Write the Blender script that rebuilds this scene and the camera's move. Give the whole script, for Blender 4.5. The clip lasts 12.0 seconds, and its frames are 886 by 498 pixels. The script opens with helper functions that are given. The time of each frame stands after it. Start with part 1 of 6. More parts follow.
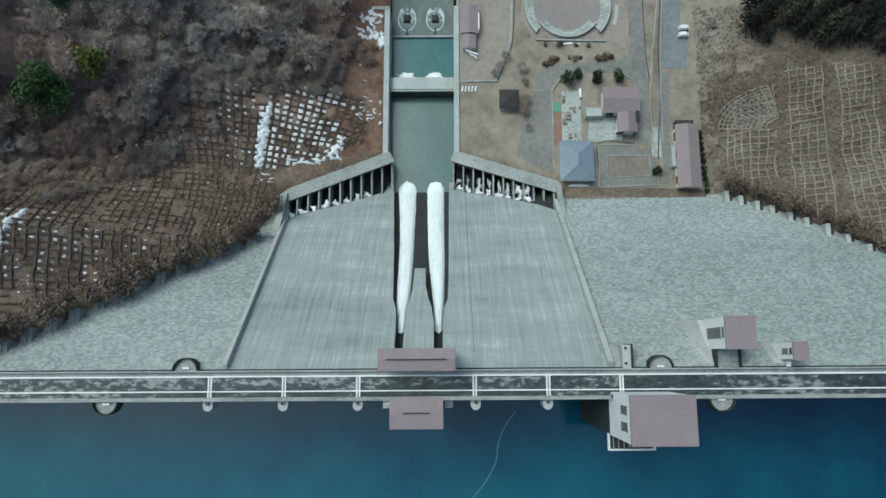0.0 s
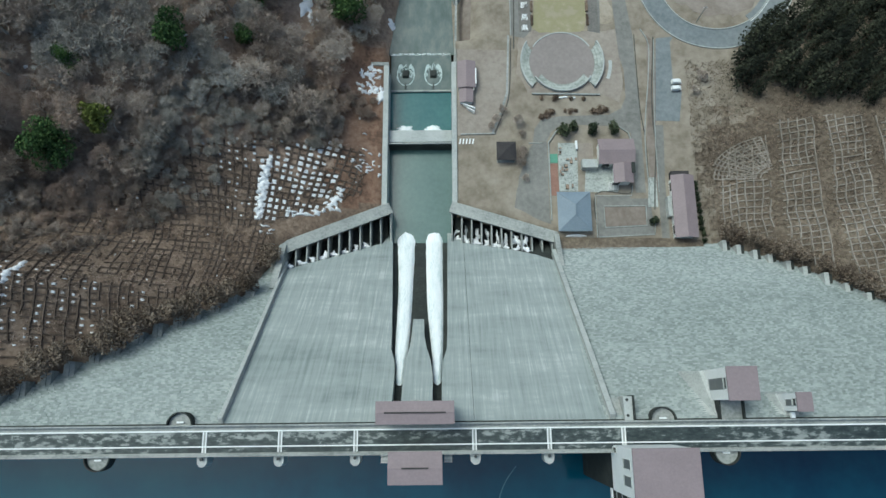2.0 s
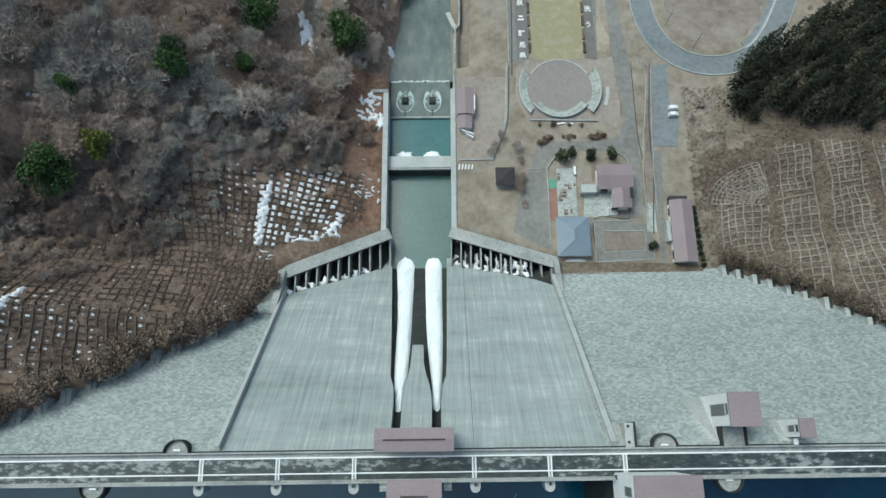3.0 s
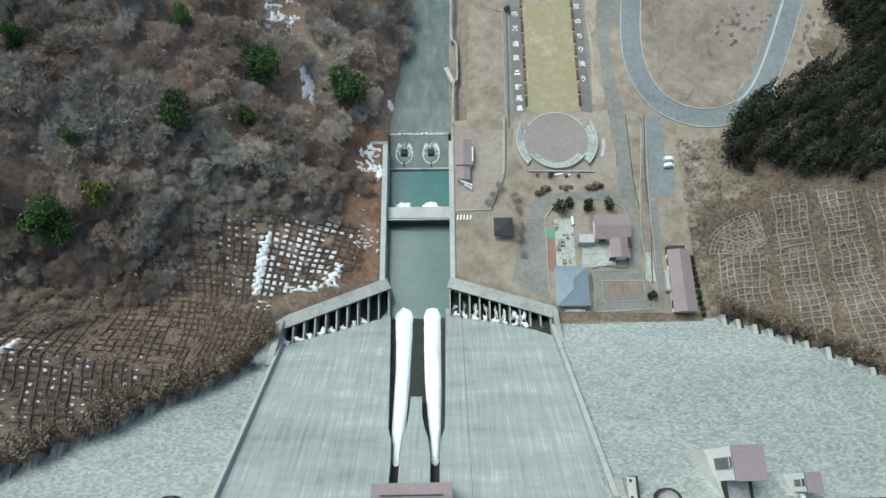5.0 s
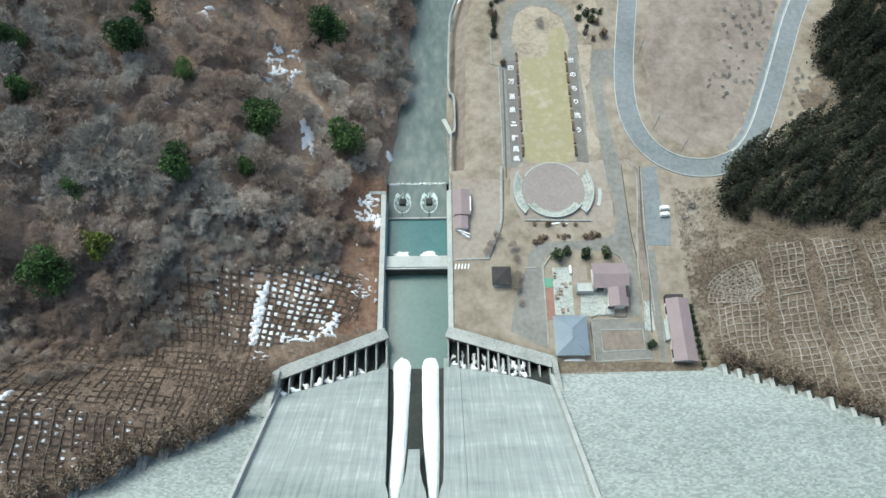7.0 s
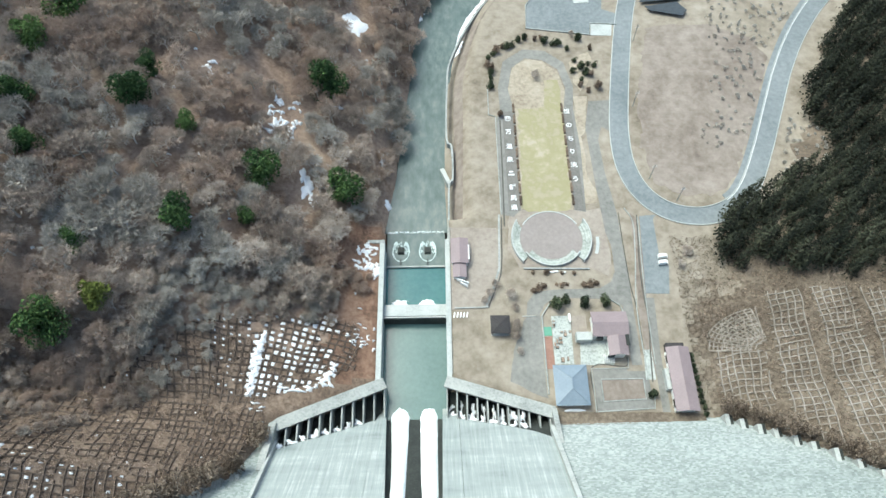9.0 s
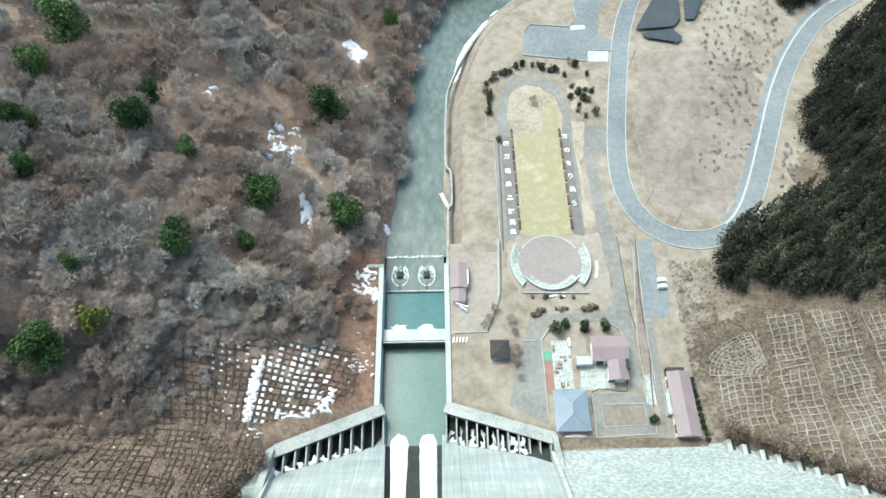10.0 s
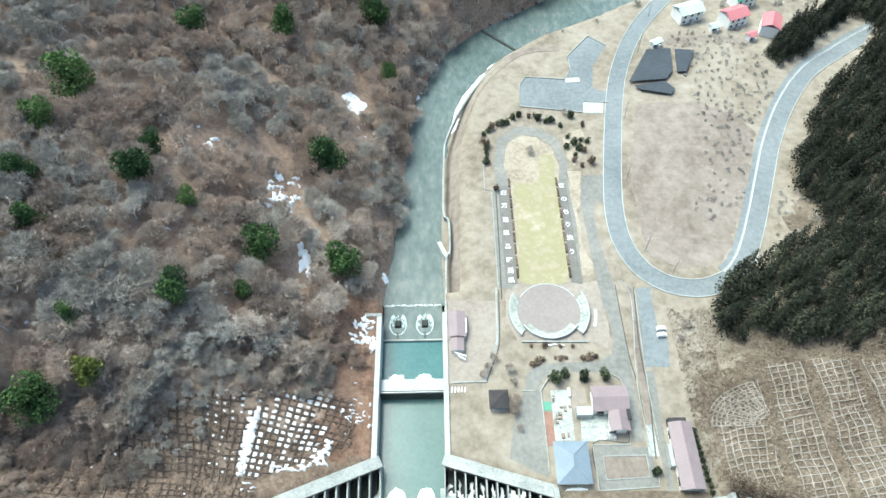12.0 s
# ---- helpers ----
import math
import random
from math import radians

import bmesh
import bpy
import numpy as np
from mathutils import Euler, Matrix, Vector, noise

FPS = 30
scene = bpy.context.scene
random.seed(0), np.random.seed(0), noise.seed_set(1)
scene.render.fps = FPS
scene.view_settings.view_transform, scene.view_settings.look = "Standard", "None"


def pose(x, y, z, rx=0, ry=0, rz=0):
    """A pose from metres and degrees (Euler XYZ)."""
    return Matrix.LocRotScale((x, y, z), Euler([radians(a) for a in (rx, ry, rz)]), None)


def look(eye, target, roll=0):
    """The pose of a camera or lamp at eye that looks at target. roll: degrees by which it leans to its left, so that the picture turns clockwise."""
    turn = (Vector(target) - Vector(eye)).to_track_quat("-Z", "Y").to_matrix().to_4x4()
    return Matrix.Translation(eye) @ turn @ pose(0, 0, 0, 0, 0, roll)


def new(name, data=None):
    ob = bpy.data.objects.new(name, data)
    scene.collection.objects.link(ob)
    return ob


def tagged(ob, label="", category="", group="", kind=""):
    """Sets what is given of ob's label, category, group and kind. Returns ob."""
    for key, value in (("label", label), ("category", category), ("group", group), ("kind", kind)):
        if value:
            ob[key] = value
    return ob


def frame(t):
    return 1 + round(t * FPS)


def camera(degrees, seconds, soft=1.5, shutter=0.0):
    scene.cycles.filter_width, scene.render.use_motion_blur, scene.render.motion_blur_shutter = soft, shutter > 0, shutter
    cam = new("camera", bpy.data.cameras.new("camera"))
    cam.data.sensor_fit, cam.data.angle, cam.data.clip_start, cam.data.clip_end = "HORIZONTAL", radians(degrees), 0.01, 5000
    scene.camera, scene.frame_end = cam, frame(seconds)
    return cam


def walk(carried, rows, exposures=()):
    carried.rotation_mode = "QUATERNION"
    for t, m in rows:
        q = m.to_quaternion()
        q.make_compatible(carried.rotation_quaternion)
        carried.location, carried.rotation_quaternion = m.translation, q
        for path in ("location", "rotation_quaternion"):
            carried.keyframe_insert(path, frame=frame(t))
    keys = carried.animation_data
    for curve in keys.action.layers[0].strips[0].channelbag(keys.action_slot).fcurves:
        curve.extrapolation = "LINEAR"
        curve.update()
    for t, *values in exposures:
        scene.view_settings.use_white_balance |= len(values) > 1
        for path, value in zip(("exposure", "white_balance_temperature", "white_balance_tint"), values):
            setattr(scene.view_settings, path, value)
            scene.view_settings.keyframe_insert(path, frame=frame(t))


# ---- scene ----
cam = camera(67.5, 12.0)
PATH = [
    (0, (-0.571, -0.59, 209.496), (-0.587, -0.27, 207.522), -2.9),
    (0.5, (-0.543, -0.571, 209.528), (-0.558, -0.213, 207.56), -2.5),
    (1, (-0.505, -0.552, 209.537), (-0.52, -0.156, 207.576), -2.3),
    (1.5, (-0.474, -0.499, 209.536), (-0.487, -0.067, 207.583), -2.0),
    (2, (-0.407, -0.452, 209.549), (-0.42, 0.016, 207.604), -1.9),
    (2.5, (-0.327, -0.442, 209.569), (-0.339, 0.063, 207.634), -1.8),
    (3, (-0.242, -0.424, 209.577), (-0.254, 0.117, 207.652), -1.7),
    (5, (0.127, -0.293, 209.68), (0.117, 0.39, 207.801), -1.4),
    (5.5, (0.189, -0.253, 209.714), (0.181, 0.464, 207.847), -1.3),
    (6, (0.245, -0.198, 209.75), (0.238, 0.554, 207.896), -1.1),
    (6.5, (0.285, -0.136, 209.784), (0.279, 0.649, 207.944), -1.1),
    (7, (0.299, -0.072, 209.827), (0.295, 0.746, 208.002), -1.0),
    (9, (0.256, 0.309, 210.033), (0.259, 1.255, 208.27), -0.7),
    (9.5, (0.242, 0.336, 210.067), (0.246, 1.314, 208.322), -0.7),
    (10, (0.244, 0.371, 210.092), (0.251, 1.38, 208.365), -0.6),
    (10.5, (0.28, 0.41, 210.133), (0.288, 1.45, 208.425), -0.5),
    (11, (0.347, 0.458, 210.172), (0.357, 1.528, 208.483), -0.5),
    (11.5, (0.427, 0.498, 210.204), (0.438, 1.6, 208.534), -0.6),
    (12, (0.513, 0.506, 210.222), (0.526, 1.637, 208.573), -0.5),
]
EXPOSURES = [(0.0, -0.17, 5800, -8), (3.0, 0.02, 5900, -6), (6.0, 0.38, 6100, -4), (9.0, 0.86, 6100, -4), (12.0, 1.22, 6000, -6)]
walk(cam, [(t, look(eye, target, roll)) for t, eye, target, roll in PATH], EXPOSURES)
# ---- body ----
# ---- world and light: a thin overcast winter sky ----
world = bpy.data.worlds.new("overcast_sky")
scene.world = world
world.use_nodes = True
wn = world.node_tree.nodes
sky = wn.new("ShaderNodeTexSky")
sky.sky_type, sky.sun_disc = "NISHITA", False
sky.sun_elevation, sky.sun_rotation = radians(62), radians(-51)
sky.dust_density, sky.ozone_density = 4.0, 1.5
world.node_tree.links.new(sky.outputs[0], wn["Background"].inputs[0])
wn["Background"].inputs[1].default_value = 0.15
sun = new("sun", bpy.data.lights.new("sun", "SUN"))
sun.data.energy, sun.data.angle, sun.data.color = 1.9, radians(32), (1.0, 0.96, 0.9)
sun.matrix_world = look((-100, 80, 240), (0, 0, 0))

# ---- materials ----
def mat(name, cols, scales=(0.3, 3.0), rough=0.85, bump=0.3, stretch=(1, 1, 1), metal=0.0, spread=0.5, per_object=0.0, per_island=0.0, detail=6.0, bump_dist=0.1, specular=0.3, stretch2=None):
    """Procedural surface: colours cols mixed by noise at two scales, with relief."""
    m = bpy.data.materials.new(name)
    m.use_nodes = True
    nt = m.node_tree
    b = nt.nodes["Principled BSDF"]
    b.inputs["Roughness"].default_value = rough
    b.inputs["Metallic"].default_value = metal
    b.inputs["Specular IOR Level"].default_value = specular
    geo = nt.nodes.new("ShaderNodeNewGeometry")
    mp = nt.nodes.new("ShaderNodeMapping")
    mp.inputs["Scale"].default_value = stretch
    nt.links.new(geo.outputs["Position"], mp.inputs["Vector"])
    noises = []
    for sc in scales:
        n = nt.nodes.new("ShaderNodeTexNoise")
        n.inputs["Scale"].default_value, n.inputs["Detail"].default_value = sc, detail
        n.inputs["Roughness"].default_value = 0.65
        nt.links.new(mp.outputs[0], n.inputs["Vector"])
        if stretch2 and not noises:
            mp2 = nt.nodes.new("ShaderNodeMapping")
            mp2.inputs["Scale"].default_value = stretch2
            nt.links.new(geo.outputs["Position"], mp2.inputs["Vector"])
            nt.links.new(mp2.outputs[0], n.inputs["Vector"])
        noises.append(n)
    mix = nt.nodes.new("ShaderNodeMath")
    mix.operation = "ADD"
    nt.links.new(noises[0].outputs[0], mix.inputs[0])
    nt.links.new(noises[-1].outputs[0], mix.inputs[1])
    last = mix
    for amount, node, out in ((per_object, "ShaderNodeObjectInfo", "Random"), (per_island, "ShaderNodeNewGeometry", "Random Per Island")):
        if amount:
            src = nt.nodes.new(node)
            ma = nt.nodes.new("ShaderNodeMath")
            ma.operation = "MULTIPLY_ADD"
            ma.inputs[1].default_value = amount
            nt.links.new(src.outputs[out], ma.inputs[0])
            nt.links.new(last.outputs[0], ma.inputs[2])
            shift = nt.nodes.new("ShaderNodeMath")
            shift.operation = "SUBTRACT"
            shift.inputs[1].default_value = amount / 2
            nt.links.new(ma.outputs[0], shift.inputs[0])
            last = shift
    mr = nt.nodes.new("ShaderNodeMapRange")
    mr.inputs["From Min"].default_value, mr.inputs["From Max"].default_value = 1 - spread / 2, 1 + spread / 2
    nt.links.new(last.outputs[0], mr.inputs["Value"])
    ramp = nt.nodes.new("ShaderNodeValToRGB")
    els = ramp.color_ramp.elements
    while len(els) < len(cols):
        els.new(0.5)
    for k, c in enumerate(cols):
        els[k].position = k / max(1, len(cols) - 1)
        els[k].color = (*c, 1)
    nt.links.new(mr.outputs[0], ramp.inputs[0])
    nt.links.new(ramp.outputs[0], b.inputs["Base Color"])
    if bump:
        bp = nt.nodes.new("ShaderNodeBump")
        bp.inputs["Strength"].default_value, bp.inputs["Distance"].default_value = bump, bump_dist
        nt.links.new(noises[-1].outputs[0], bp.inputs["Height"])
        nt.links.new(bp.outputs[0], b.inputs["Normal"])
    return m


LITTER = mat("leaf_litter", [(0.13, 0.088, 0.064), (0.255, 0.185, 0.14), (0.36, 0.28, 0.215)], (0.04, 0.7), bump=0.2, spread=0.55)
DRYGRASS = mat("dry_grass", [(0.14, 0.115, 0.084), (0.245, 0.213, 0.168), (0.33, 0.295, 0.243)], (0.05, 0.28), bump=0.08, spread=0.6, detail=7.0)
SCRUB = mat("winter_scrub", [(0.06, 0.046, 0.034), (0.135, 0.108, 0.08), (0.24, 0.2, 0.155)], (0.07, 0.8), bump=0.15, spread=0.6, detail=8.0)
BROWNSLOPE = mat("brown_bush_slope", [(0.08, 0.056, 0.041), (0.195, 0.143, 0.105), (0.335, 0.26, 0.2)], (0.09, 0.9), bump=0.2, spread=0.6, detail=8.0)
LAKEBED = mat("lakebed", [(0.05, 0.05, 0.04), (0.09, 0.08, 0.06)], bump=0)
FIELD = mat("fallow_field", [(0.13, 0.104, 0.084), (0.22, 0.187, 0.158), (0.30, 0.263, 0.228)], (0.035, 0.3), bump=0.08, spread=0.6, detail=7.0)
REDSLOPE = mat("reddish_grass_slope", [(0.085, 0.05, 0.034), (0.19, 0.115, 0.078), (0.27, 0.185, 0.135)], (0.12, 0.8), bump=0.15, spread=0.55)
LAWN = mat("winter_lawn", [(0.32, 0.285, 0.2), (0.27, 0.25, 0.145), (0.3, 0.275, 0.17), (0.37, 0.325, 0.25)], (0.045, 0.25), bump=0.1, spread=0.38)
PALEGRASS = mat("bleached_grass", [(0.22, 0.185, 0.14), (0.325, 0.283, 0.22), (0.4, 0.355, 0.29)], (0.1, 0.7), bump=0.2, spread=0.55)
FACE = mat("spillway_concrete", [(0.205, 0.24, 0.232), (0.285, 0.322, 0.313), (0.34, 0.375, 0.366), (0.5, 0.53, 0.518)], (0.12, 0.8), stretch=(2.0, 0.07, 0.07), stretch2=(0.35, 1.2, 1.2), bump=0.05, spread=0.62)
BLOCKFACE = mat("block_facing_concrete", [(0.18, 0.21, 0.2), (0.29, 0.325, 0.315), (0.41, 0.44, 0.43)], (0.03, 3.0), stretch=(0.4, 1, 1), bump=0.1, per_island=0.6, spread=1.0)
CONC = mat("weathered_concrete", [(0.19, 0.205, 0.195), (0.30, 0.315, 0.30), (0.38, 0.39, 0.37)], (0.15, 1.5), bump=0.15)
# damp concrete, and recesses whose shade is put into the colour
DARKCONC = mat("damp_and_shaded_concrete", [(0.022, 0.026, 0.024), (0.05, 0.055, 0.05)], (0.2, 1.5), bump=0.2)
PALECONC = mat("pale_concrete", [(0.30, 0.32, 0.305), (0.40, 0.42, 0.405), (0.46, 0.48, 0.465)], (0.2, 2.0), bump=0.1)
CRESTPAVE = mat("crest_paving", [(0.02, 0.029, 0.03), (0.03, 0.041, 0.042), (0.042, 0.054, 0.054), (0.055, 0.068, 0.067), (0.19, 0.21, 0.2), (0.25, 0.27, 0.257)], (0.22, 0.9), stretch=(0.5, 1.0, 1), stretch2=(0.16, 0.5, 1), rough=0.5, bump=0.1, spread=0.34, detail=9.0)
WHITE = mat("white_paint", [(0.70, 0.72, 0.71), (0.80, 0.81, 0.80)], (0.5, 4), bump=0.05)
PINKROOF = mat("mauve_metal_roof", [(0.215, 0.172, 0.178), (0.262, 0.212, 0.218)], (0.15, 2), rough=0.6, bump=0.05)
BLUEROOF = mat("slate_blue_roof", [(0.17, 0.215, 0.26), (0.22, 0.27, 0.315)], (0.2, 2), rough=0.55, bump=0.05)
DARKROOF = mat("dark_shingle_roof", [(0.035, 0.033, 0.034), (0.06, 0.055, 0.055)], (0.3, 3), bump=0.2)
WALLW = mat("white_render_wall", [(0.72, 0.735, 0.715), (0.82, 0.83, 0.815)], (0.3, 3), bump=0.05)
GLASSDARK = mat("dark_window_glass", [(0.03, 0.035, 0.035), (0.06, 0.065, 0.065)], rough=0.15, bump=0, specular=0.5)
LOUVRE = mat("grey_louvre", [(0.13, 0.14, 0.14), (0.18, 0.19, 0.19)], rough=0.5, bump=0.05)
ASPHALT = mat("worn_asphalt", [(0.135, 0.155, 0.162), (0.18, 0.202, 0.208), (0.225, 0.245, 0.25)], (0.05, 0.6), bump=0.04)
PATHGREY = mat("park_path_asphalt", [(0.15, 0.148, 0.136), (0.2, 0.198, 0.182), (0.25, 0.244, 0.222)], (0.07, 0.6), bump=0.05)
HEDGELEAF = mat("clipped_withered_hedge", [(0.075, 0.055, 0.04), (0.165, 0.128, 0.096), (0.29, 0.238, 0.185)], (0.15, 0.9), bump=0, per_object=0.3, per_island=0.3)
DRAIN = mat("damp_drain_concrete", [(0.06, 0.058, 0.05), (0.12, 0.115, 0.1)], (0.2, 1.5), bump=0.1)
SOFTFOAM = mat("thin_white_water", [(0.2, 0.27, 0.265), (0.42, 0.5, 0.49), (0.7, 0.76, 0.75)], (0.5, 2.2), bump=0.3, rough=0.5, spread=0.6)
GRAVEL = mat("pinkish_gravel", [(0.215, 0.185, 0.155), (0.275, 0.24, 0.205), (0.33, 0.295, 0.25)], (0.08, 0.6), bump=0.1, spread=0.55)
PLAZA = mat("plaza_paving", [(0.215, 0.19, 0.178), (0.275, 0.245, 0.23)], (0.06, 0.8), bump=0.08)
SNOW = mat("old_snow", [(0.70, 0.72, 0.74), (0.86, 0.87, 0.88)], (0.3, 2), bump=0.3)
FOAM = mat("white_water", [(0.66, 0.74, 0.74), (0.86, 0.90, 0.90), (0.92, 0.94, 0.94)], (0.3, 1.8), stretch=(2.5, 0.3, 0.3), rough=0.5, bump=0.5)
BARK = mat("pale_grey_bark", [(0.24, 0.215, 0.185), (0.44, 0.41, 0.365), (0.62, 0.595, 0.545)], (0.05, 1.0), bump=0, per_object=0.35, per_island=0.12, spread=0.6)
TWIG = mat("bare_twigs", [(0.22, 0.178, 0.148), (0.4, 0.338, 0.288), (0.55, 0.495, 0.435)], (0.045, 0.5), bump=0, per_object=0.4, per_island=0.1, spread=0.55)
PALETWIG = mat("pale_grey_twigs", [(0.26, 0.24, 0.212), (0.42, 0.395, 0.355), (0.58, 0.56, 0.51)], (0.045, 0.5), bump=0, per_object=0.3, per_island=0.2, spread=0.55)
BROWNTWIG = mat("brown_twigs", [(0.2, 0.142, 0.108), (0.36, 0.275, 0.22), (0.48, 0.395, 0.33)], (0.045, 0.5), bump=0, per_object=0.3, per_island=0.1, spread=0.55)
BROWNLEAF = mat("withered_brown_leaves", [(0.07, 0.05, 0.037), (0.15, 0.11, 0.08), (0.25, 0.19, 0.142)], (0.1, 1.2), bump=0, per_object=0.3, per_island=0.3)
CEDARBARK = mat("dark_conifer_bark", [(0.035, 0.026, 0.02), (0.07, 0.052, 0.04)], (0.3, 2.0), bump=0.1)
CEDAR = mat("dark_conifer_foliage", [(0.007, 0.01, 0.006), (0.022, 0.027, 0.016), (0.075, 0.08, 0.05)], (0.05, 0.35), bump=0, per_object=0.35, per_island=0.4, spread=0.65)
EVERGREEN = mat("evergreen_leaves", [(0.018, 0.042, 0.013), (0.042, 0.085, 0.024), (0.085, 0.14, 0.04)], (0.1, 0.8), bump=0, per_object=0.5, per_island=0.3)
YELLOWGREEN = mat("yellow_green_leaves", [(0.08, 0.10, 0.02), (0.14, 0.16, 0.035)], (0.2, 0.9), bump=0, per_island=0.4)
DARKBUSH = mat("dark_bush_leaves", [(0.02, 0.03, 0.016), (0.045, 0.06, 0.03), (0.085, 0.1, 0.055)], (0.2, 0.9), bump=0, per_object=0.4, per_island=0.3)
SEATS = mat("stained_stone_seats", [(0.2, 0.225, 0.2), (0.34, 0.365, 0.335), (0.46, 0.48, 0.45)], (0.25, 1.0), bump=0.1, spread=0.6)
SPECKLE = mat("stained_terrace_paving", [(0.20, 0.215, 0.195), (0.36, 0.385, 0.36), (0.46, 0.48, 0.455)], (0.4, 1.6), bump=0.05, spread=0.6)
CRIB = mat("crib_beam_concrete", [(0.13, 0.112, 0.09), (0.245, 0.22, 0.187), (0.37, 0.34, 0.3)], (0.07, 0.9), bump=0.1, spread=0.6)
# left-slope beams: dark tones paint in the shadow lines along them
OLDCRIB = mat("shaded_crib_beams", [(0.04, 0.029, 0.022), (0.085, 0.064, 0.05), (0.15, 0.118, 0.094)], (0.1, 1.2), bump=0.1)
GREENTURF = mat("green_sheet", [(0.10, 0.26, 0.18), (0.14, 0.32, 0.23)], bump=0.05)
REDBED = mat("red_brown_bed", [(0.22, 0.12, 0.09), (0.30, 0.18, 0.14)], (0.3, 2), bump=0.3)
SOLAR = mat("solar_glass", [(0.035, 0.043, 0.05), (0.06, 0.07, 0.08)], (0.1, 0.8), rough=0.5, bump=0, specular=0.3)
REDROOF = mat("red_metal_roof", [(0.40, 0.14, 0.15), (0.48, 0.19, 0.20)], (0.2, 2), rough=0.5, bump=0.03)
PALEROOF = mat("pale_green_roof", [(0.42, 0.55, 0.50), (0.52, 0.64, 0.60)], (0.2, 2), rough=0.5, bump=0.03)
GREENROOF = mat("green_metal_roof", [(0.08, 0.33, 0.20), (0.11, 0.40, 0.26)], (0.2, 2), rough=0.5, bump=0.03)
STEEL = mat("galvanised_steel", [(0.35, 0.36, 0.36), (0.45, 0.46, 0.46)], metal=0.6, rough=0.5, bump=0)


def water(name, cols, rough, wave, height, scales=(0.04, 0.5), stretch=(1, 1, 1)):
    m = mat(name, cols, scales, rough=rough, bump=height, stretch=stretch, specular=0.5, bump_dist=wave)
    return m


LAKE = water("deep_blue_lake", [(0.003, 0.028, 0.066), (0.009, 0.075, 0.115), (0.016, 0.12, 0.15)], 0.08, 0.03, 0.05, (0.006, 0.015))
# navy towards +X: the dark hill's reflection, painted into the lake colour
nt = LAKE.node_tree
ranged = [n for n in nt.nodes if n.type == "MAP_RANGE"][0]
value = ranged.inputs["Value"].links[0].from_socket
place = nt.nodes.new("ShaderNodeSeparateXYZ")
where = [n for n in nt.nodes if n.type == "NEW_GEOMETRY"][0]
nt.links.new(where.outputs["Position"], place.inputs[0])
reflection_drift = nt.nodes.new("ShaderNodeMath")
reflection_drift.operation, reflection_drift.inputs[1].default_value = "MULTIPLY_ADD", -0.0024
nt.links.new(place.outputs["X"], reflection_drift.inputs[0])
nt.links.new(value, reflection_drift.inputs[2])
nt.links.new(reflection_drift.outputs[0], ranged.inputs["Value"])
THINFOAM = mat("thin_foam", [(0.07, 0.17, 0.21), (0.12, 0.24, 0.27)], bump=0, rough=0.4)
POOL = water("teal_pool", [(0.03, 0.11, 0.115), (0.05, 0.15, 0.15)], 0.15, 0.05, 0.2, (0.08, 0.8))
BASIN = water("grey_green_basin_water", [(0.07, 0.125, 0.115), (0.095, 0.16, 0.148)], 0.2, 0.05, 0.2, (0.08, 0.8))
RIVER = water("shallow_river", [(0.06, 0.09, 0.082), (0.1, 0.132, 0.122), (0.165, 0.19, 0.176)], 0.25, 0.08, 0.3, (0.03, 0.35), (1, 0.5, 1))

# ---- small builders ----
def bm_new():
    return bmesh.new()


def box(bm, x0, x1, y0, y1, z0, z1):
    v = [bm.verts.new(p) for p in ((x0, y0, z0), (x1, y0, z0), (x1, y1, z0), (x0, y1, z0), (x0, y0, z1), (x1, y0, z1), (x1, y1, z1), (x0, y1, z1))]
    for f in ((3, 2, 1, 0), (4, 5, 6, 7), (0, 1, 5, 4), (1, 2, 6, 5), (2, 3, 7, 6), (3, 0, 4, 7)):
        bm.faces.new([v[k] for k in f])
    return v


def prism(bm, pts, z0, z1):
    """A polygon in plan, extruded; z0 and z1 are heights or functions of x, y."""
    lo = [bm.verts.new((x, y, z0(x, y) if callable(z0) else z0)) for x, y in pts]
    hi = [bm.verts.new((x, y, z1(x, y) if callable(z1) else z1)) for x, y in pts]
    n = len(pts)
    bm.faces.new(hi)
    bm.faces.new(lo[::-1])
    for k in range(n):
        bm.faces.new((lo[k], lo[(k + 1) % n], hi[(k + 1) % n], hi[k]))


def hull3(bm, lower, upper):
    """A closed loft between two rings of equal count."""
    a, b = [bm.verts.new(p) for p in lower], [bm.verts.new(p) for p in upper]
    n = len(a)
    bm.faces.new(a[::-1])
    bm.faces.new(b)
    for k in range(n):
        bm.faces.new((a[k], a[(k + 1) % n], b[(k + 1) % n], b[k]))


def finish(name, bm, material, parent=None, smooth=False):
    bmesh.ops.recalc_face_normals(bm, faces=bm.faces)
    me = bpy.data.meshes.new(name)
    bm.to_mesh(me)
    bm.free()
    me.materials.append(material)
    if smooth:
        me.polygons.foreach_set("use_smooth", [True] * len(me.polygons))
    ob = new(name, me)
    ob.parent = parent
    return ob


def part(name, bm, material, parent, label="", bevel=0.0, smooth=False):
    ob = finish(name, bm, material, parent, smooth)
    if bevel:
        md = ob.modifiers.new("bevel", "BEVEL")
        md.width, md.segments, md.limit_method = bevel, 2, "ANGLE"
    return tagged(ob, label) if label else ob


def thing(name, label, category, group="", kind="", m=None):
    ob = new(name)
    ob.empty_display_size = 1
    if m is not None:
        ob.matrix_world = m
    return tagged(ob, label, category, group, kind)


def single(name, bm, material, label, category, group="", kind="", m=None, bevel=0.0, smooth=False):
    ob = part(name, bm, material, None, "", bevel, smooth)
    if m is not None:
        ob.matrix_world = m
    return tagged(ob, label, category, group, kind)


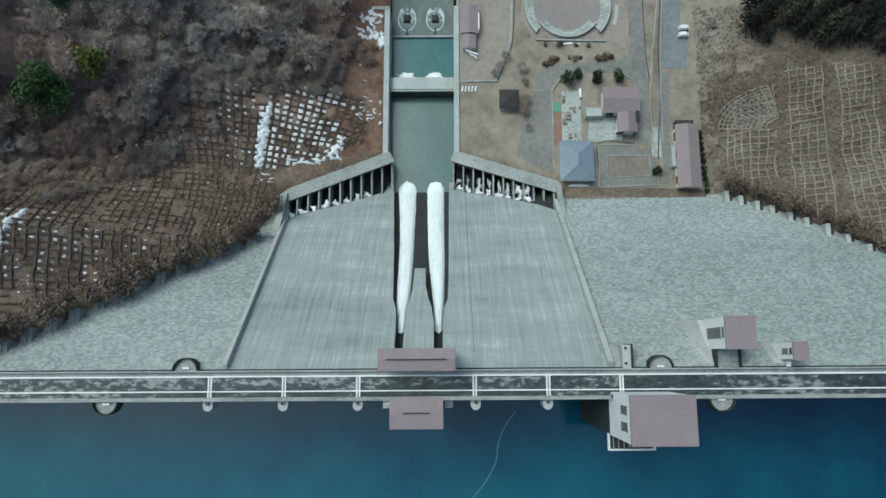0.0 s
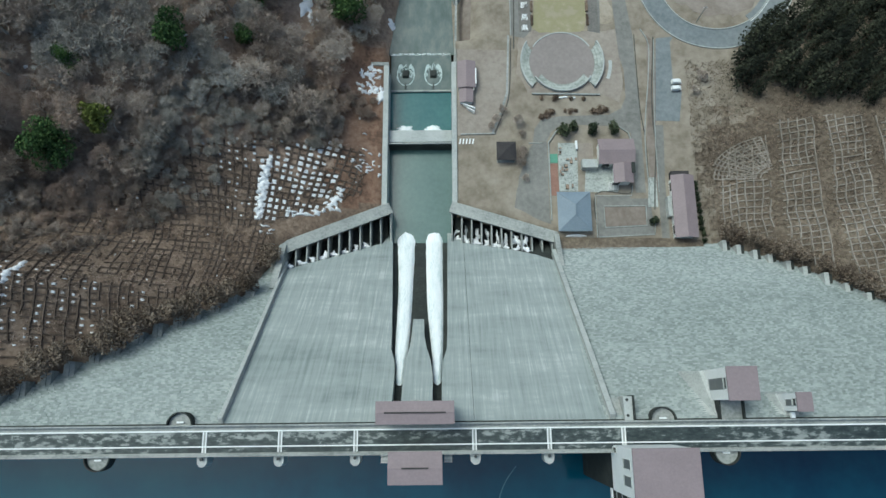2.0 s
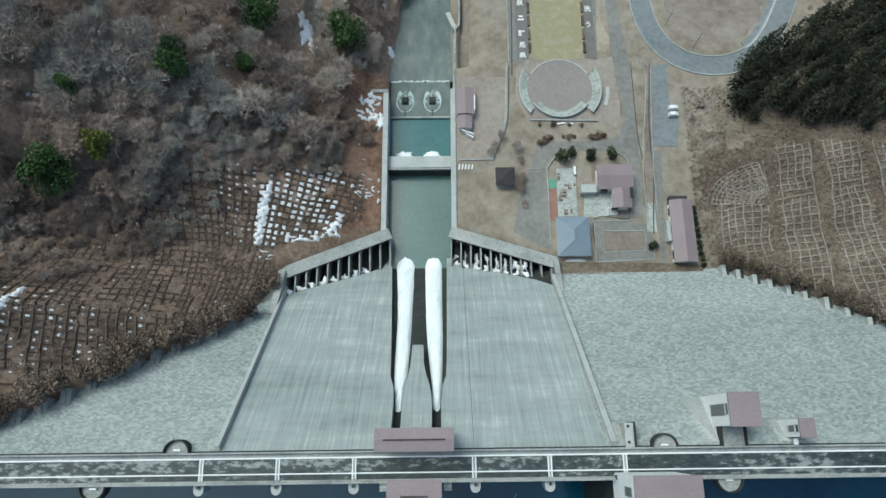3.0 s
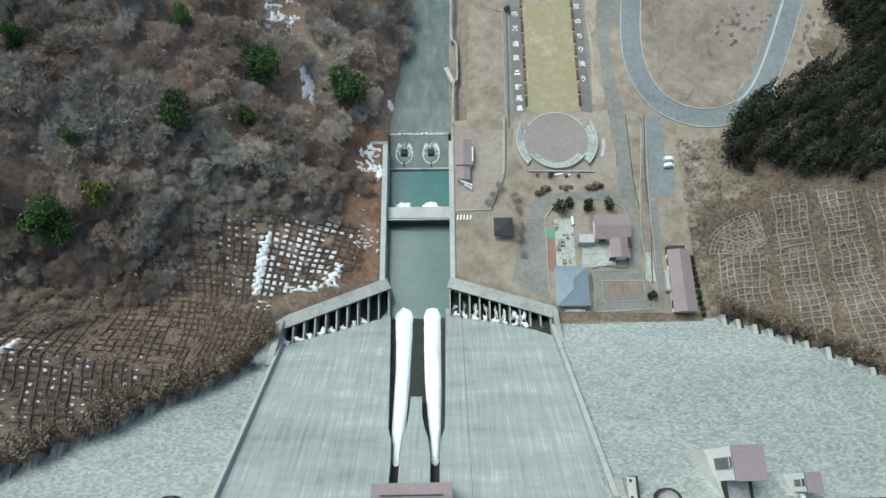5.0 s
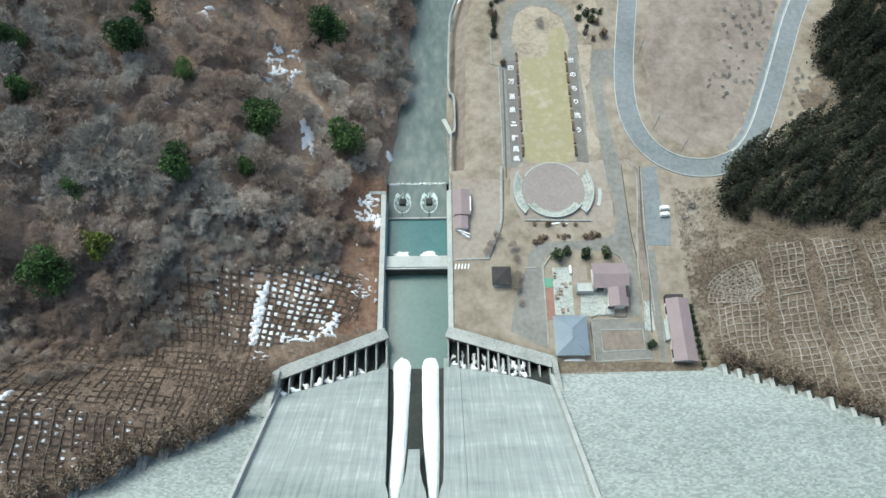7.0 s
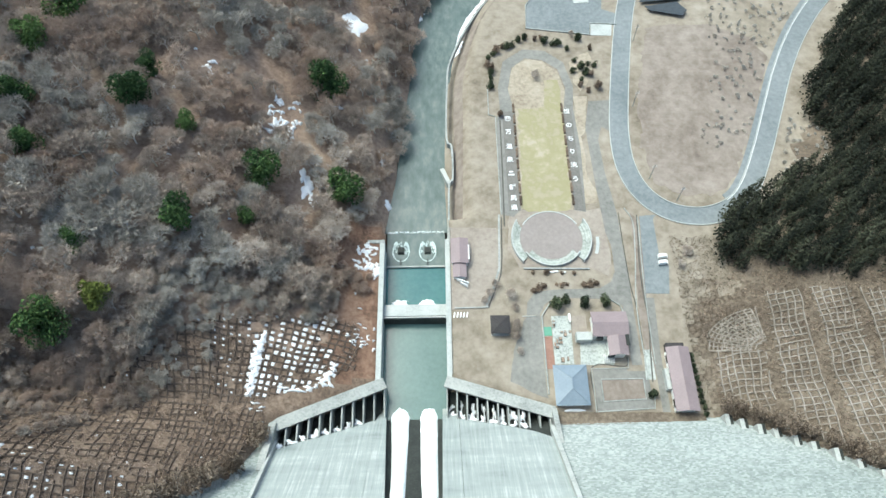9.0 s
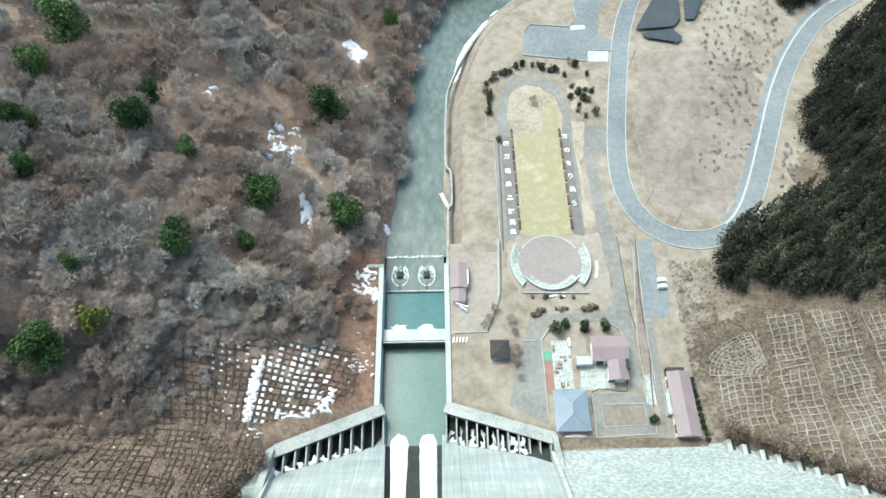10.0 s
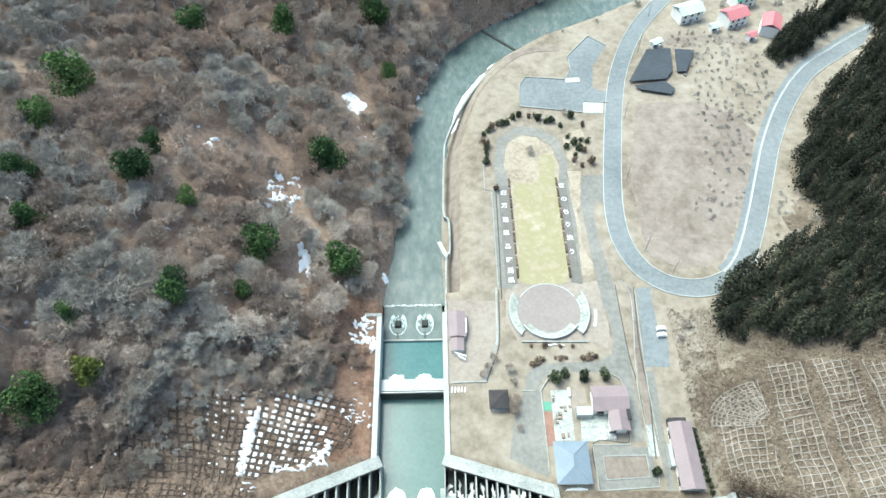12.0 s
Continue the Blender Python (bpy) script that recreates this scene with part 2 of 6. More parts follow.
def spline(pts, per=6):
    """A smooth line through the points."""
    out = []
    p = [Vector(q) for q in pts]
    p = [2 * p[0] - p[1]] + p + [2 * p[-1] - p[-2]]
    for k in range(1, len(p) - 2):
        for s in range(per):
            t = s / per
            out.append(0.5 * (2 * p[k] + (p[k + 1] - p[k - 1]) * t + (2 * p[k - 1] - 5 * p[k] + 4 * p[k + 1] - p[k + 2]) * t * t + (3 * p[k] - p[k - 1] - 3 * p[k + 1] + p[k + 2]) * t ** 3))
    out.append(p[-2])
    return out


def ribbon(bm, line, off0, off1, zlo, zhi):
    """A strip along a plan line between two sideways offsets (right is plus)."""
    rows = []
    for k, p in enumerate(line):
        d = (line[min(k + 1, len(line) - 1)] - line[max(k - 1, 0)]).normalized()
        r = Vector((d.y, -d.x))
        row = []
        for o in (off0, off1):
            q = p + r * o
            b = zlo(q.x, q.y) if callable(zlo) else zlo
            t = zhi(q.x, q.y) if callable(zhi) else zhi
            row += [bm.verts.new((q.x, q.y, b)), bm.verts.new((q.x, q.y, t))]
        rows.append(row)
    for a, b in zip(rows, rows[1:]):
        bm.faces.new((a[1], a[3], b[3], b[1]))
        bm.faces.new((a[0], b[0], b[2], a[2]))
        bm.faces.new((a[0], a[1], b[1], b[0]))
        bm.faces.new((a[2], b[2], b[3], a[3]))
    for r in (rows[0], rows[-1]):
        bm.faces.new((r[0], r[2], r[3], r[1]))


def circle_pts(cx, cy, r, n=32, a0=0.0, a1=360.0):
    return [(cx + r * math.cos(radians(a0 + (a1 - a0) * k / n)), cy + r * math.sin(radians(a0 + (a1 - a0) * k / n))) for k in range(n + (a1 - a0 < 360))]


# ---- the lie of the land ----
PARK = 8.4
RIV_Y = (0, 119, 138, 156, 186, 219, 228, 247, 261, 275, 290, 320, 420)
RIV_L = (-19.6, -19.6, -16.5, -14.2, -11.5, -9.0, -6.4, 0.2, 8.6, 23, 45, 90, 190)
RIV_R = (1.4, 1.4, 0.6, 0.8, 1.9, 8.0, 11.5, 23.5, 42, 70, 95, 140, 240)


def ramp(v, xs, ys):
    """Straight-line interpolation in a table."""
    if v <= xs[0]:
        return ys[0]
    for k in range(1, len(xs)):
        if v < xs[k]:
            return ys[k - 1] + (ys[k] - ys[k - 1]) * (v - xs[k - 1]) / (xs[k] - xs[k - 1])
    return ys[-1]


def ground_z(x, y):
    le, ri = ramp(y, RIV_Y, RIV_L), ramp(y, RIV_Y, RIV_R)
    wob = 0.5 * noise.noise((x * 0.05, y * 0.05, 3.1)) + 0.25 * noise.noise((x * 0.2, y * 0.2, 7.7))
    if y < -4:
        return -8.0
    if -50.8 < x < le and y < 47.8 + (x + 51.2) * 0.4675 - 2.0:
        return -3.0
    if ri < x < 33.5 and y < 63.2 - (x - 1.3) * 0.325 - 2.0:
        return -3.0
    if x < le:
        d = le - x
        slope = ramp(y, (0, 30, 45, 52, 62, 75, 100, 300), (0.68, 0.66, 0.42, 0.36, 0.42, 0.52, 0.58, 0.50))
        if y < 120.5:
            base = PARK if d > 0.9 else -3.0
        else:
            base = min(PARK, d * 1.0 - 1.0)
        rise = max(0.0, d - 5) * slope
        gully = 4.0 * noise.noise((x * 0.018, y * 0.018, 1.0)) * min(1, max(0, d - 30) / 40)
        z = base + rise + gully + wob * min(1, max(0, d - 6) / 8)
        if x > -54 and y < 75:
            # ground cut back behind the gallery deck
            s_deck = min(1.0, max(0.0, (x + 51.2) / 32.3))
            z = min(z, 17.0 - 7.9 * s_deck + 1.1 * max(0.0, y - 46.0 - (x + 51.2) * 0.4675 - 1.0))
        return z
    if x > ri:
        d = x - ri
        if y < 120.5:
            base = PARK if d > 0.9 else -3.0
        else:
            base = min(PARK, d * 0.95 - 1.0)
        x0 = ramp(y, (20, 60, 90, 112, 122, 135, 160, 200, 260, 330), (80, 85, 92, 98, 112, 122, 139, 158, 208, 260))
        s = ramp(y, (25, 60, 90, 120, 200), (0.74, 0.40, 0.34, 0.42, 0.42))
        up = max(0.0, x - x0)
        return base + s * up + wob * min(1, up / 10)
    return -3.0


def axis_lines(marks):
    out = []
    for (a, b, n) in marks:
        out += [a + (b - a) * k / n for k in range(n)]
    return sorted(set(round(v, 3) for v in out))


gx = axis_lines([(-1500, -260, 20), (-260, -20.8, 96), (-20.8, -20.2, 1), (-20.2, -19.2, 1), (-19.2, 1.2, 8), (1.2, 2.2, 1), (2.2, 2.8, 1), (2.8, 260, 104), (260, 1500.1, 20)]) + [1500]
gy = axis_lines([(-900, -60, 10), (-60, -5, 10), (-5, -3.9, 1), (-3.9, 330, 140), (330, 1500, 20)]) + [1500]
gv = [(x, y, ground_z(x, y)) for y in gy for x in gx]
nx = len(gx)
gf = [(j * nx + i, j * nx + i + 1, (j + 1) * nx + i + 1, (j + 1) * nx + i) for j in range(len(gy) - 1) for i in range(nx - 1)]
gm = bpy.data.meshes.new("ground")
gm.from_pydata(gv, [], gf)
for m in (LITTER, DRYGRASS, SCRUB, LAKEBED, BROWNSLOPE, REDSLOPE):
    gm.materials.append(m)


def ground_kind(x, y):
    wx = x + 3 * noise.noise((x * 0.08, y * 0.08, 5))
    wy = y + 3 * noise.noise((x * 0.08, y * 0.08, 9))
    le, ri = ramp(y, RIV_Y, RIV_L), ramp(y, RIV_Y, RIV_R)
    if y < -4 or (le - 0.5 < x < ri + 0.5):
        return 3
    if x < le:
        return 5 if (wx > -36 and 62 < wy < 118) else (4 if wy < 70 else 0)
    wx += 4 * noise.noise((x * 0.2, y * 0.2, 15))
    if wx > 82 and wy + 6 * noise.noise((x * 0.15, y * 0.15, 19)) < 90:
        return 2
    if wx > ramp(y, (112, 122, 160, 200, 260), (98, 116, 141, 160, 210)):
        return 2
    return 1


gm.polygons.foreach_set("material_index", [ground_kind((gv[f[0]][0] + gv[f[2]][0]) / 2, (gv[f[0]][1] + gv[f[2]][1]) / 2) for f in gf])
gm.polygons.foreach_set("use_smooth", [True] * len(gf))
tagged(new("ground", gm), "winter valley floor and hillsides with dry grass and leaf litter", "ground", kind="structure")

# ---- water ----
def sheet(name, pts, z, material, label):
    bm = bm_new()
    prism(bm, pts, z - 0.5, z)
    return single(name, bm, material, label, "water", kind="structure")


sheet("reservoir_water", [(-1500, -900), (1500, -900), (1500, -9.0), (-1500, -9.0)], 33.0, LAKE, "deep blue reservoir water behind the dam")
bm = bm_new()
STREAK = [(16.7, -14.7), (13.9, -18.5), (12.2, -22.7), (11.6, -26.9), (9.8, -30.7), (7.4, -34.0), (5.7, -35.9)]
ribbon(bm, spline([Vector(p) for p in STREAK], 6), -0.13, 0.13, 32.9, 33.015)
single("foam_streak", bm, THINFOAM, "thin wandering line of foam on the reservoir", "foam", kind="structure")
sheet("stilling_basin_water", [(-19.4, 50), (1.4, 50), (1.4, 85), (-19.4, 85)], 1.0, BASIN, "grey-green water in the concrete stilling basin")
sheet("weir_pool_water", [(-19.4, 88.5), (1.4, 88.5), (1.4, 106.2), (-19.4, 106.2)], 0.3, POOL, "teal pool below the weir")
bm = bm_new()
ys = [119.8 + 4 * k for k in range(50)]
prism(bm, [(ramp(y, RIV_Y, RIV_L) - 1.2, y) for y in ys] + [(ramp(y, RIV_Y, RIV_R) + 1.6, y) for y in ys[::-1]], -0.6, 0.0)
single("river_water", bm, RIVER, "shallow grey-green river running downstream over a pale bed", "water", kind="structure")

# ---- the dam: a gravity dam with a smooth spillway between stepped block faces ----
DAM = Matrix.Translation((-6, 0, 0)) @ Matrix.Rotation(radians(0.37), 4, "Z") @ Matrix.Translation((6, 0, 0))
CREST, DOWN, UP = 67.0, -3.35, -9.6
KF, FY, FZ = 0.888, -3.2, 66.5
XL, XR = -47.6, 33.4


def on_face(x, z, out=0.0):
    """A point of the downstream face, out metres in front of it."""
    n = Vector((0, 1, KF)).normalized()
    return Vector((x, FY + KF * (FZ - z), z)) + n * out


dam = thing("dam", "grey concrete gravity dam with a smooth spillway and stepped sides", "dam", kind="structure", m=DAM)
bm = bm_new()
for x0, x1, dep in ((-170, XL, 0.9), (XL, -17.6, 0.9), (-17.6, 0.4, 4.2), (0.4, XR, 0.9), (XR, 150, 0.9)):
    ring = [(UP, -6), (UP, CREST - 0.4), (DOWN, CREST - 0.4), (DOWN, FZ - dep), (on_face(0, -6, -dep).y, -6)]
    a = [(x0, y, z) for y, z in ring]
    b = [(x1, y, z) for y, z in ring]
    hull3(bm, a, b)
# below the face panels this dark colour paints the shaded trench openings
part("body", bm, DARKCONC, dam, "damp concrete body behind the face, with trench shade in its colour")


def face_slab(name, xz, material, parent, thick=0.9, out=0.0, label=""):
    bm = bm_new()
    hull3(bm, [on_face(x, z, out - thick) for x, z in xz], [on_face(x, z, out) for x, z in xz])
    return part(name, bm, material, parent, label)


SLOT_L = [(66.4, -12.6), (55, -12.7), (51, -13.0), (49, -13.6), (47.5, -14.1), (42.5, -14.4), (33, -15.1), (22, -16.0), (3, -17.6), (-3, -17.6)]
SLOT_R = [(66.4, -1.8), (55, -1.8), (51, -1.6), (49, -1.0), (47.5, -0.6), (42.5, -0.4), (22, -0.2), (3, 0.0), (-3, 0.0)]
# lower edge of the smooth face, where the trench of the galleries begins
def trench_edge(x):
    return ramp(x, (-48, -42, -33, -25, -18, 0.5, 9, 18, 25, 33), (18.2, 15.0, 11.5, 7.8, 4.6, 4.8, 7.0, 9.3, 11.2, 16.0))


# spillway panels between vertical joints
xs_joint = [XL, -43, -35.5, -28, -20.5]
for a, b in zip(xs_joint, xs_joint[1:]):
    face_slab("spillway_panel", [(a + 0.004, 66.4), (b - 0.004, 66.4), (b - 0.004, trench_edge(b)), (a + 0.004, trench_edge(a))], FACE, dam)
bm = bm_new()
face_slab("spillway_panel", [(-20.46, trench_edge(-20.46)), (-20.46, 66.4)] + [(x, z) for z, x in SLOT_L], FACE, dam, thick=4.2)
face_slab("spillway_panel", [(5.0, 66.4), (5.0, trench_edge(5.0))] + [(x, z) for z, x in SLOT_R[::-1]], FACE, dam, thick=4.2)
bm.free()
xs_joint = [5.08, 12.0, 19.5, 27, XR]
for a, b in zip(xs_joint, xs_joint[1:]):
    face_slab("spillway_panel", [(a + 0.004, 66.4), (b - 0.004, 66.4), (b - 0.004, trench_edge(b)), (a + 0.004, trench_edge(a))], FACE, dam)
face_slab("divider_pier", [(-10.6, 66.4), (-10.7, 55), (-10.5, 51), (-9.9, 48.5), (-9.4, 45), (-9.2, 38), (-6.4, 38), (-6.1, 44), (-5.4, 47.5), (-4.5, 50.5), (-3.9, 55), (-3.8, 66.4)], FACE, dam, thick=4.2, out=0.05, label="concrete pier dividing the two chutes")
face_slab("pier_hatch", [(-8.6, 63.5), (-6.6, 63.5), (-6.6, 61.4), (-8.6, 61.4)], CONC, dam, thick=0.1, out=0.16)

# rough stepped block facing on both sides, lift by lift
rng = random.Random(4)


def block_facing(name, xa, xb):
    verts, faces = [], []
    z = 66.3
    h = 0.46
    while z > -1:
        x = xa + rng.uniform(-1, 0)
        while x < xb:
            x1 = min(x + rng.uniform(0.5, 1.0), xb)
            xx = max(x, xa)
            if ground_z((xx + x1) / 2, on_face(0, z).y) < z + 4 and x1 - xx > 0.1:
                o = rng.uniform(-0.07, 0.1)
                y0, y1 = on_face(0, z).y - 0.9, on_face(0, z - h).y + o
                zt = z + rng.uniform(-0.02, 0.02)
                k = len(verts)
                g = 0.0
                for px, py, pz in ((xx + g, y0, zt), (x1 - g, y0, zt), (x1 - g, y1, zt), (xx + g, y1, zt), (xx + g, y1, z - h), (x1 - g, y1, z - h), (xx + g, y0, z - h), (x1 - g, y0, z - h)):
                    verts.append((px, py, pz))
                faces += [(k, k + 1, k + 2, k + 3), (k + 3, k + 2, k + 5, k + 4), (k, k + 3, k + 4, k + 6), (k + 1, k + 7, k + 5, k + 2)]
            x = x1
        z -= h
    me = bpy.data.meshes.new(name)
    me.from_pydata(verts, [], faces)
    me.materials.append(BLOCKFACE)
    ob = new(name, me)
    ob.parent = dam
    return tagged(ob, "rough grey concrete block facing laid in steps", kind="stuff")


block_facing("block_facing", -165, XL - 0.7)
block_facing("block_facing", XR - 0.9, 150)

# training walls along the spillway
for name, xw, zend in (("training_wall", XL, 16), ("training_wall", XR, 12)):
    s = -1 if xw < 0 else 1
    bm = bm_new()
    pts = [on_face(0, z, 1.5) for z in (66.4, zend)]
    low = [on_face(0, z, -0.5) for z in (66.4, zend)]
    x0, x1 = (xw - 0.9, xw) if s < 0 else (xw - 0.2, xw + 1.0)
    lean = 0.0 if s < 0 else -1.5
    hull3(bm, [(x0, low[0].y, low[0].z), (x1, low[0].y, low[0].z), (x1 + lean, low[1].y, low[1].z), (x0 + lean, low[1].y, low[1].z)],
          [(x0, pts[0].y, pts[0].z), (x1, pts[0].y, pts[0].z), (x1 + lean, pts[1].y, pts[1].z), (x0 + lean, pts[1].y, pts[1].z)])
    part(name, bm, PALECONC, dam, "stained concrete training wall beside the spillway")

# white water in the two chutes
def torrent(rows, label):
    bm = bm_new()
    n = 10
    grid = []
    dense = spline([Vector((z, a, b)) for z, a, b in rows], 10)
    for k, q in enumerate(dense):
        z, a, b = q
        row = []
        for i in range(n + 1):
            u = i / n
            x = a + (b - a) * u
            bulge = 0.75 * math.sqrt(max(0, 1 - (2 * u - 1) ** 2))
            row.append(bm.verts.new(on_face(x, z, -2.6 - 0.35 * max(0.0, z - 53.0) + max(0.0, 3.2 - z) * 0.75 + bulge * 1.4 * min(1.0, max(0.15, (57.5 - z) / 5)) + 0.25 * noise.noise((x * 1.5, z * 0.5, 2)))))
        grid.append(row)
    for r0, r1 in zip(grid, grid[1:]):
        for i in range(n):
            bm.faces.new((r0[i], r0[i + 1], r1[i + 1], r1[i]))
    return single("spillway_torrent", bm, FOAM, label, "water", kind="structure", m=DAM, smooth=True)


torrent([(57, -12.5, -10.9), (55, -12.5, -10.9), (50.6, -12.9, -10.7), (47.5, -13.3, -10.4), (42.5, -13.6, -10.1), (33, -13.9, -10.0), (22, -14.4, -10.1), (3, -16.2, -10.4), (1.2, -15.6, -11.0), (0.0, -14.6, -11.8), (-1.2, -13.5, -12.9)], "white water rushing down the chute")
torrent([(57, -3.8, -2.0), (55, -3.8, -2.0), (50.6, -4.1, -1.8), (47.5, -4.2, -1.6), (42.5, -4.7, -1.5), (33, -5.6, -1.4), (22, -6.3, -1.5), (3, -7.0, -1.5), (1.2, -6.4, -2.0), (0.0, -5.4, -2.8), (-1.2, -4.3, -3.8)], "white water rushing down the chute")
# foam heaps where the torrents meet the basin
def foam_heap(cx, cy, rx, ry, z, h, seed):
    bm = bm_new()
    r = random.Random(seed)
    n, m = 28, 6
    top = bm.verts.new((cx, cy, z + h))
    prev = None
    for j in range(1, m + 1):
        f = j / m
        ring = []
        for i in range(n):
            a = 2 * math.pi * i / n
            rr = f * (1 + 0.3 * r.uniform(-1, 1) * f)
            ring.append(bm.verts.new((cx + rx * rr * math.cos(a), cy + ry * rr * math.sin(a), z + h * (1 - f * f) + 0.15 * h * r.uniform(-1, 1) * (1 - f) - (0.3 if j == m else 0))))
        for i in range(n):
            if prev:
                bm.faces.new((prev[i], prev[(i + 1) % n], ring[(i + 1) % n], ring[i]))
            else:
                bm.faces.new((top, ring[i], ring[(i + 1) % n]))
        prev = ring
    return single("foam", bm, FOAM, "heap of white foam on the water", "foam", kind="structure", smooth=True)



# ---- crest of the dam ----
def crest_slab(name, y0, y1, z, material, label, x0=-170, x1=150, bevel=0.0, kind="structure"):
    bm = bm_new()
    box(bm, x0, x1, y0, y1, z[0], z[1])
    return single(name, bm, material, label, name.replace("_", " "), kind=kind, m=DAM, bevel=bevel)


crest_slab("crest_road", -7.55, -4.72, (66.59, 66.75), CRESTPAVE, "dark damp roadway along the dam crest with dried pale patches")
crest_slab("crest_footway", -8.9, -7.8, (66.59, 66.85), CRESTPAVE, "patchy damp footway along the dam crest")
crest_slab("kerb", -7.8, -7.55, (66.59, 66.92), WHITE, "white-painted kerb between roadway and footway")
crest_slab("kerb", -4.72, -4.42, (66.59, 66.92), WHITE, "white-painted kerb on the downstream side")
crest_slab("crest_ledge", -4.42, -3.62, (66.59, 66.85), CONC, "grey concrete ledge beside the roadway")
crest_slab("parapet", -3.62, -3.3, (66.3, 67.85), CONC, "weathered concrete parapet on the downstream side", bevel=0.04)
crest_slab("parapet", -9.65, -9.25, (66.0, 67.85), CONC, "weathered concrete parapet on the reservoir side", bevel=0.04)
# added dark strip in place of the shadow gap outside the parapet
crest_slab("shadow_strip", -3.28, -3.02, (65.6, 66.5), DARKCONC, "added dark strip that paints the shadow under the downstream parapet")
crest_slab("parapet_plinth", -9.25, -8.9, (66.59, 67.0), CONC, "concrete plinth inside the reservoir parapet")

for xb in (-51.1, -35.4, -19.7, 4.9, 20.4, 35.8):
    ob = thing("joint_band", "raised pale concrete band across the crest road", "joint band", "bands across the crest", "structure", DAM)
    for dx in (-0.42, 0.24):
        bm = bm_new()
        box(bm, xb + dx, xb + dx + 0.24, -8.88, -4.44, 66.75, 66.97)
        part("rail", bm, WHITE, ob, bevel=0.03)
    bm = bm_new()
    box(bm, xb - 0.18, xb + 0.24, -8.88, -4.44, 66.75, 66.9)
    part("cover_plate", bm, CONC, ob)

# half-round lamp bays over the water
for xb in (-51.5, -35.6, -19.8, 5.1, 20.3):
    ob = thing("pier_head", "white half-round concrete pier head above the reservoir", "pier head", "half-round pier heads", m=DAM)
    bm = bm_new()
    prism(bm, [(xb + 1.05, -9.6)] + [(xb + 1.05 * math.cos(radians(-a)), -10.6 + 1.2 * math.sin(radians(-a))) for a in range(0, 181, 15)] + [(xb - 1.05, -9.6)], 62.5, 66.4)
    part("shaft", bm, PALECONC, ob)
    bm = bm_new()
    prism(bm, circle_pts(xb, -10.2, 0.32, 12), 66.4, 67.1)
    part("lamp_base", bm, GLASSDARK, ob)

# semicircular viewing bays
def bay(xc, yc, side, bench_y):
    ob = thing("viewing_bay", "semicircular concrete viewing bay with a parapet", "viewing bay", "viewing bays on the crest", m=DAM)
    a0, a1 = (0, 180) if side > 0 else (180, 360)
    bm = bm_new()
    prism(bm, circle_pts(xc, yc, 2.65, 24, a0, a1), 65.6, 66.85)
    part("floor", bm, CONC, ob)
    bm = bm_new()
    loop = circle_pts(xc, yc, 2.48, 24, a0, a1) + circle_pts(xc, yc, 2.72, 24, a0, a1)[::-1]
    lo, hi = [[bm.verts.new((x, y, z)) for x, y in loop] for z in (65.2, 67.9)]
    for k in range(50):
        bm.faces.new((lo[k], lo[(k + 1) % 50], hi[(k + 1) % 50], hi[k]))
    for k in range(24):
        for ring in (lo, hi):
            bm.faces.new((ring[k], ring[k + 1], ring[48 - k], ring[49 - k]))
    # dark colour carries the shade along the parapet's outer side
    part("curved_parapet", bm, DARKCONC, ob, "weathered curved parapet, darkened for the shade outside it")
    bm = bm_new()
    box(bm, xc - 0.75, xc + 0.75, bench_y - 0.2, bench_y + 0.2, 67.2, 67.32)
    seat = part("bench_seat", bm, WHITE, ob, "white bench seat", bevel=0.03)
    for dx in (-0.55, 0.55):
        bm = bm_new()
        box(bm, xc + dx - 0.08, xc + dx + 0.08, bench_y - 0.16, bench_y + 0.16, 66.85, 67.2)
        part("bench_leg", bm, CONC, ob)


bay(-56.3, -3.3, 1, -2.7)
bay(44.1, -3.3, 1, -2.9)
bay(-72.7, -9.65, -1, -10.1)
bay(56.5, -9.65, -1, -9.9)

# gate houses with mauve roofs over the spillway
def pitched_hall(name, x0, x1, y0, y1, zb, ze, zr, label, axis="x", wall=WALLW, over=0.5, slit=True):
    ob = thing(name, label, "gate house", "gate houses", m=DAM)
    bm = bm_new()
    box(bm, x0 + over, x1 - over, y0 + over, y1 - over, zb, ze)
    part("wall", bm, wall, ob)
    ym = (y0 + y1) / 2
    for s, ya, yb in ((0, y0, ym), (1, ym, y1)):
        bm = bm_new()
        za, zb2 = (ze, zr) if s == 0 else (zr, ze)
        hull3(bm, [(x0, ya, za), (x1, ya, za), (x1, yb, zb2), (x0, yb, zb2)], [(x0, ya, za + 0.2), (x1, ya, za + 0.2), (x1, yb, zb2 + 0.2), (x0, yb, zb2 + 0.2)])
        part("roof_slope", bm, PINKROOF, ob, "mauve metal roof")
    if slit:
        bm = bm_new()
        w = (x1 - x0) * 0.39 if y1 > -2 else (x1 - x0) * 0.25
        box(bm, (x0 + x1) / 2 - w, (x0 + x1) / 2 + w, ym - 0.14, ym + 0.14, zr + 0.18, zr + 0.42)
        part("ridge_vent", bm, DARKROOF, ob, "dark ridge vent")
    return ob


pitched_hall("gate_house", -14.8, 0.8, -3.45, 1.05, 60.0, 74.8, 75.1, "gate house with a shallow mauve roof over the spillway")
pitched_hall("gate_house", -12.3, -1.7, -14.75, -8.55, 30.0, 74.8, 75.1, "gate house with a shallow mauve roof over the reservoir")
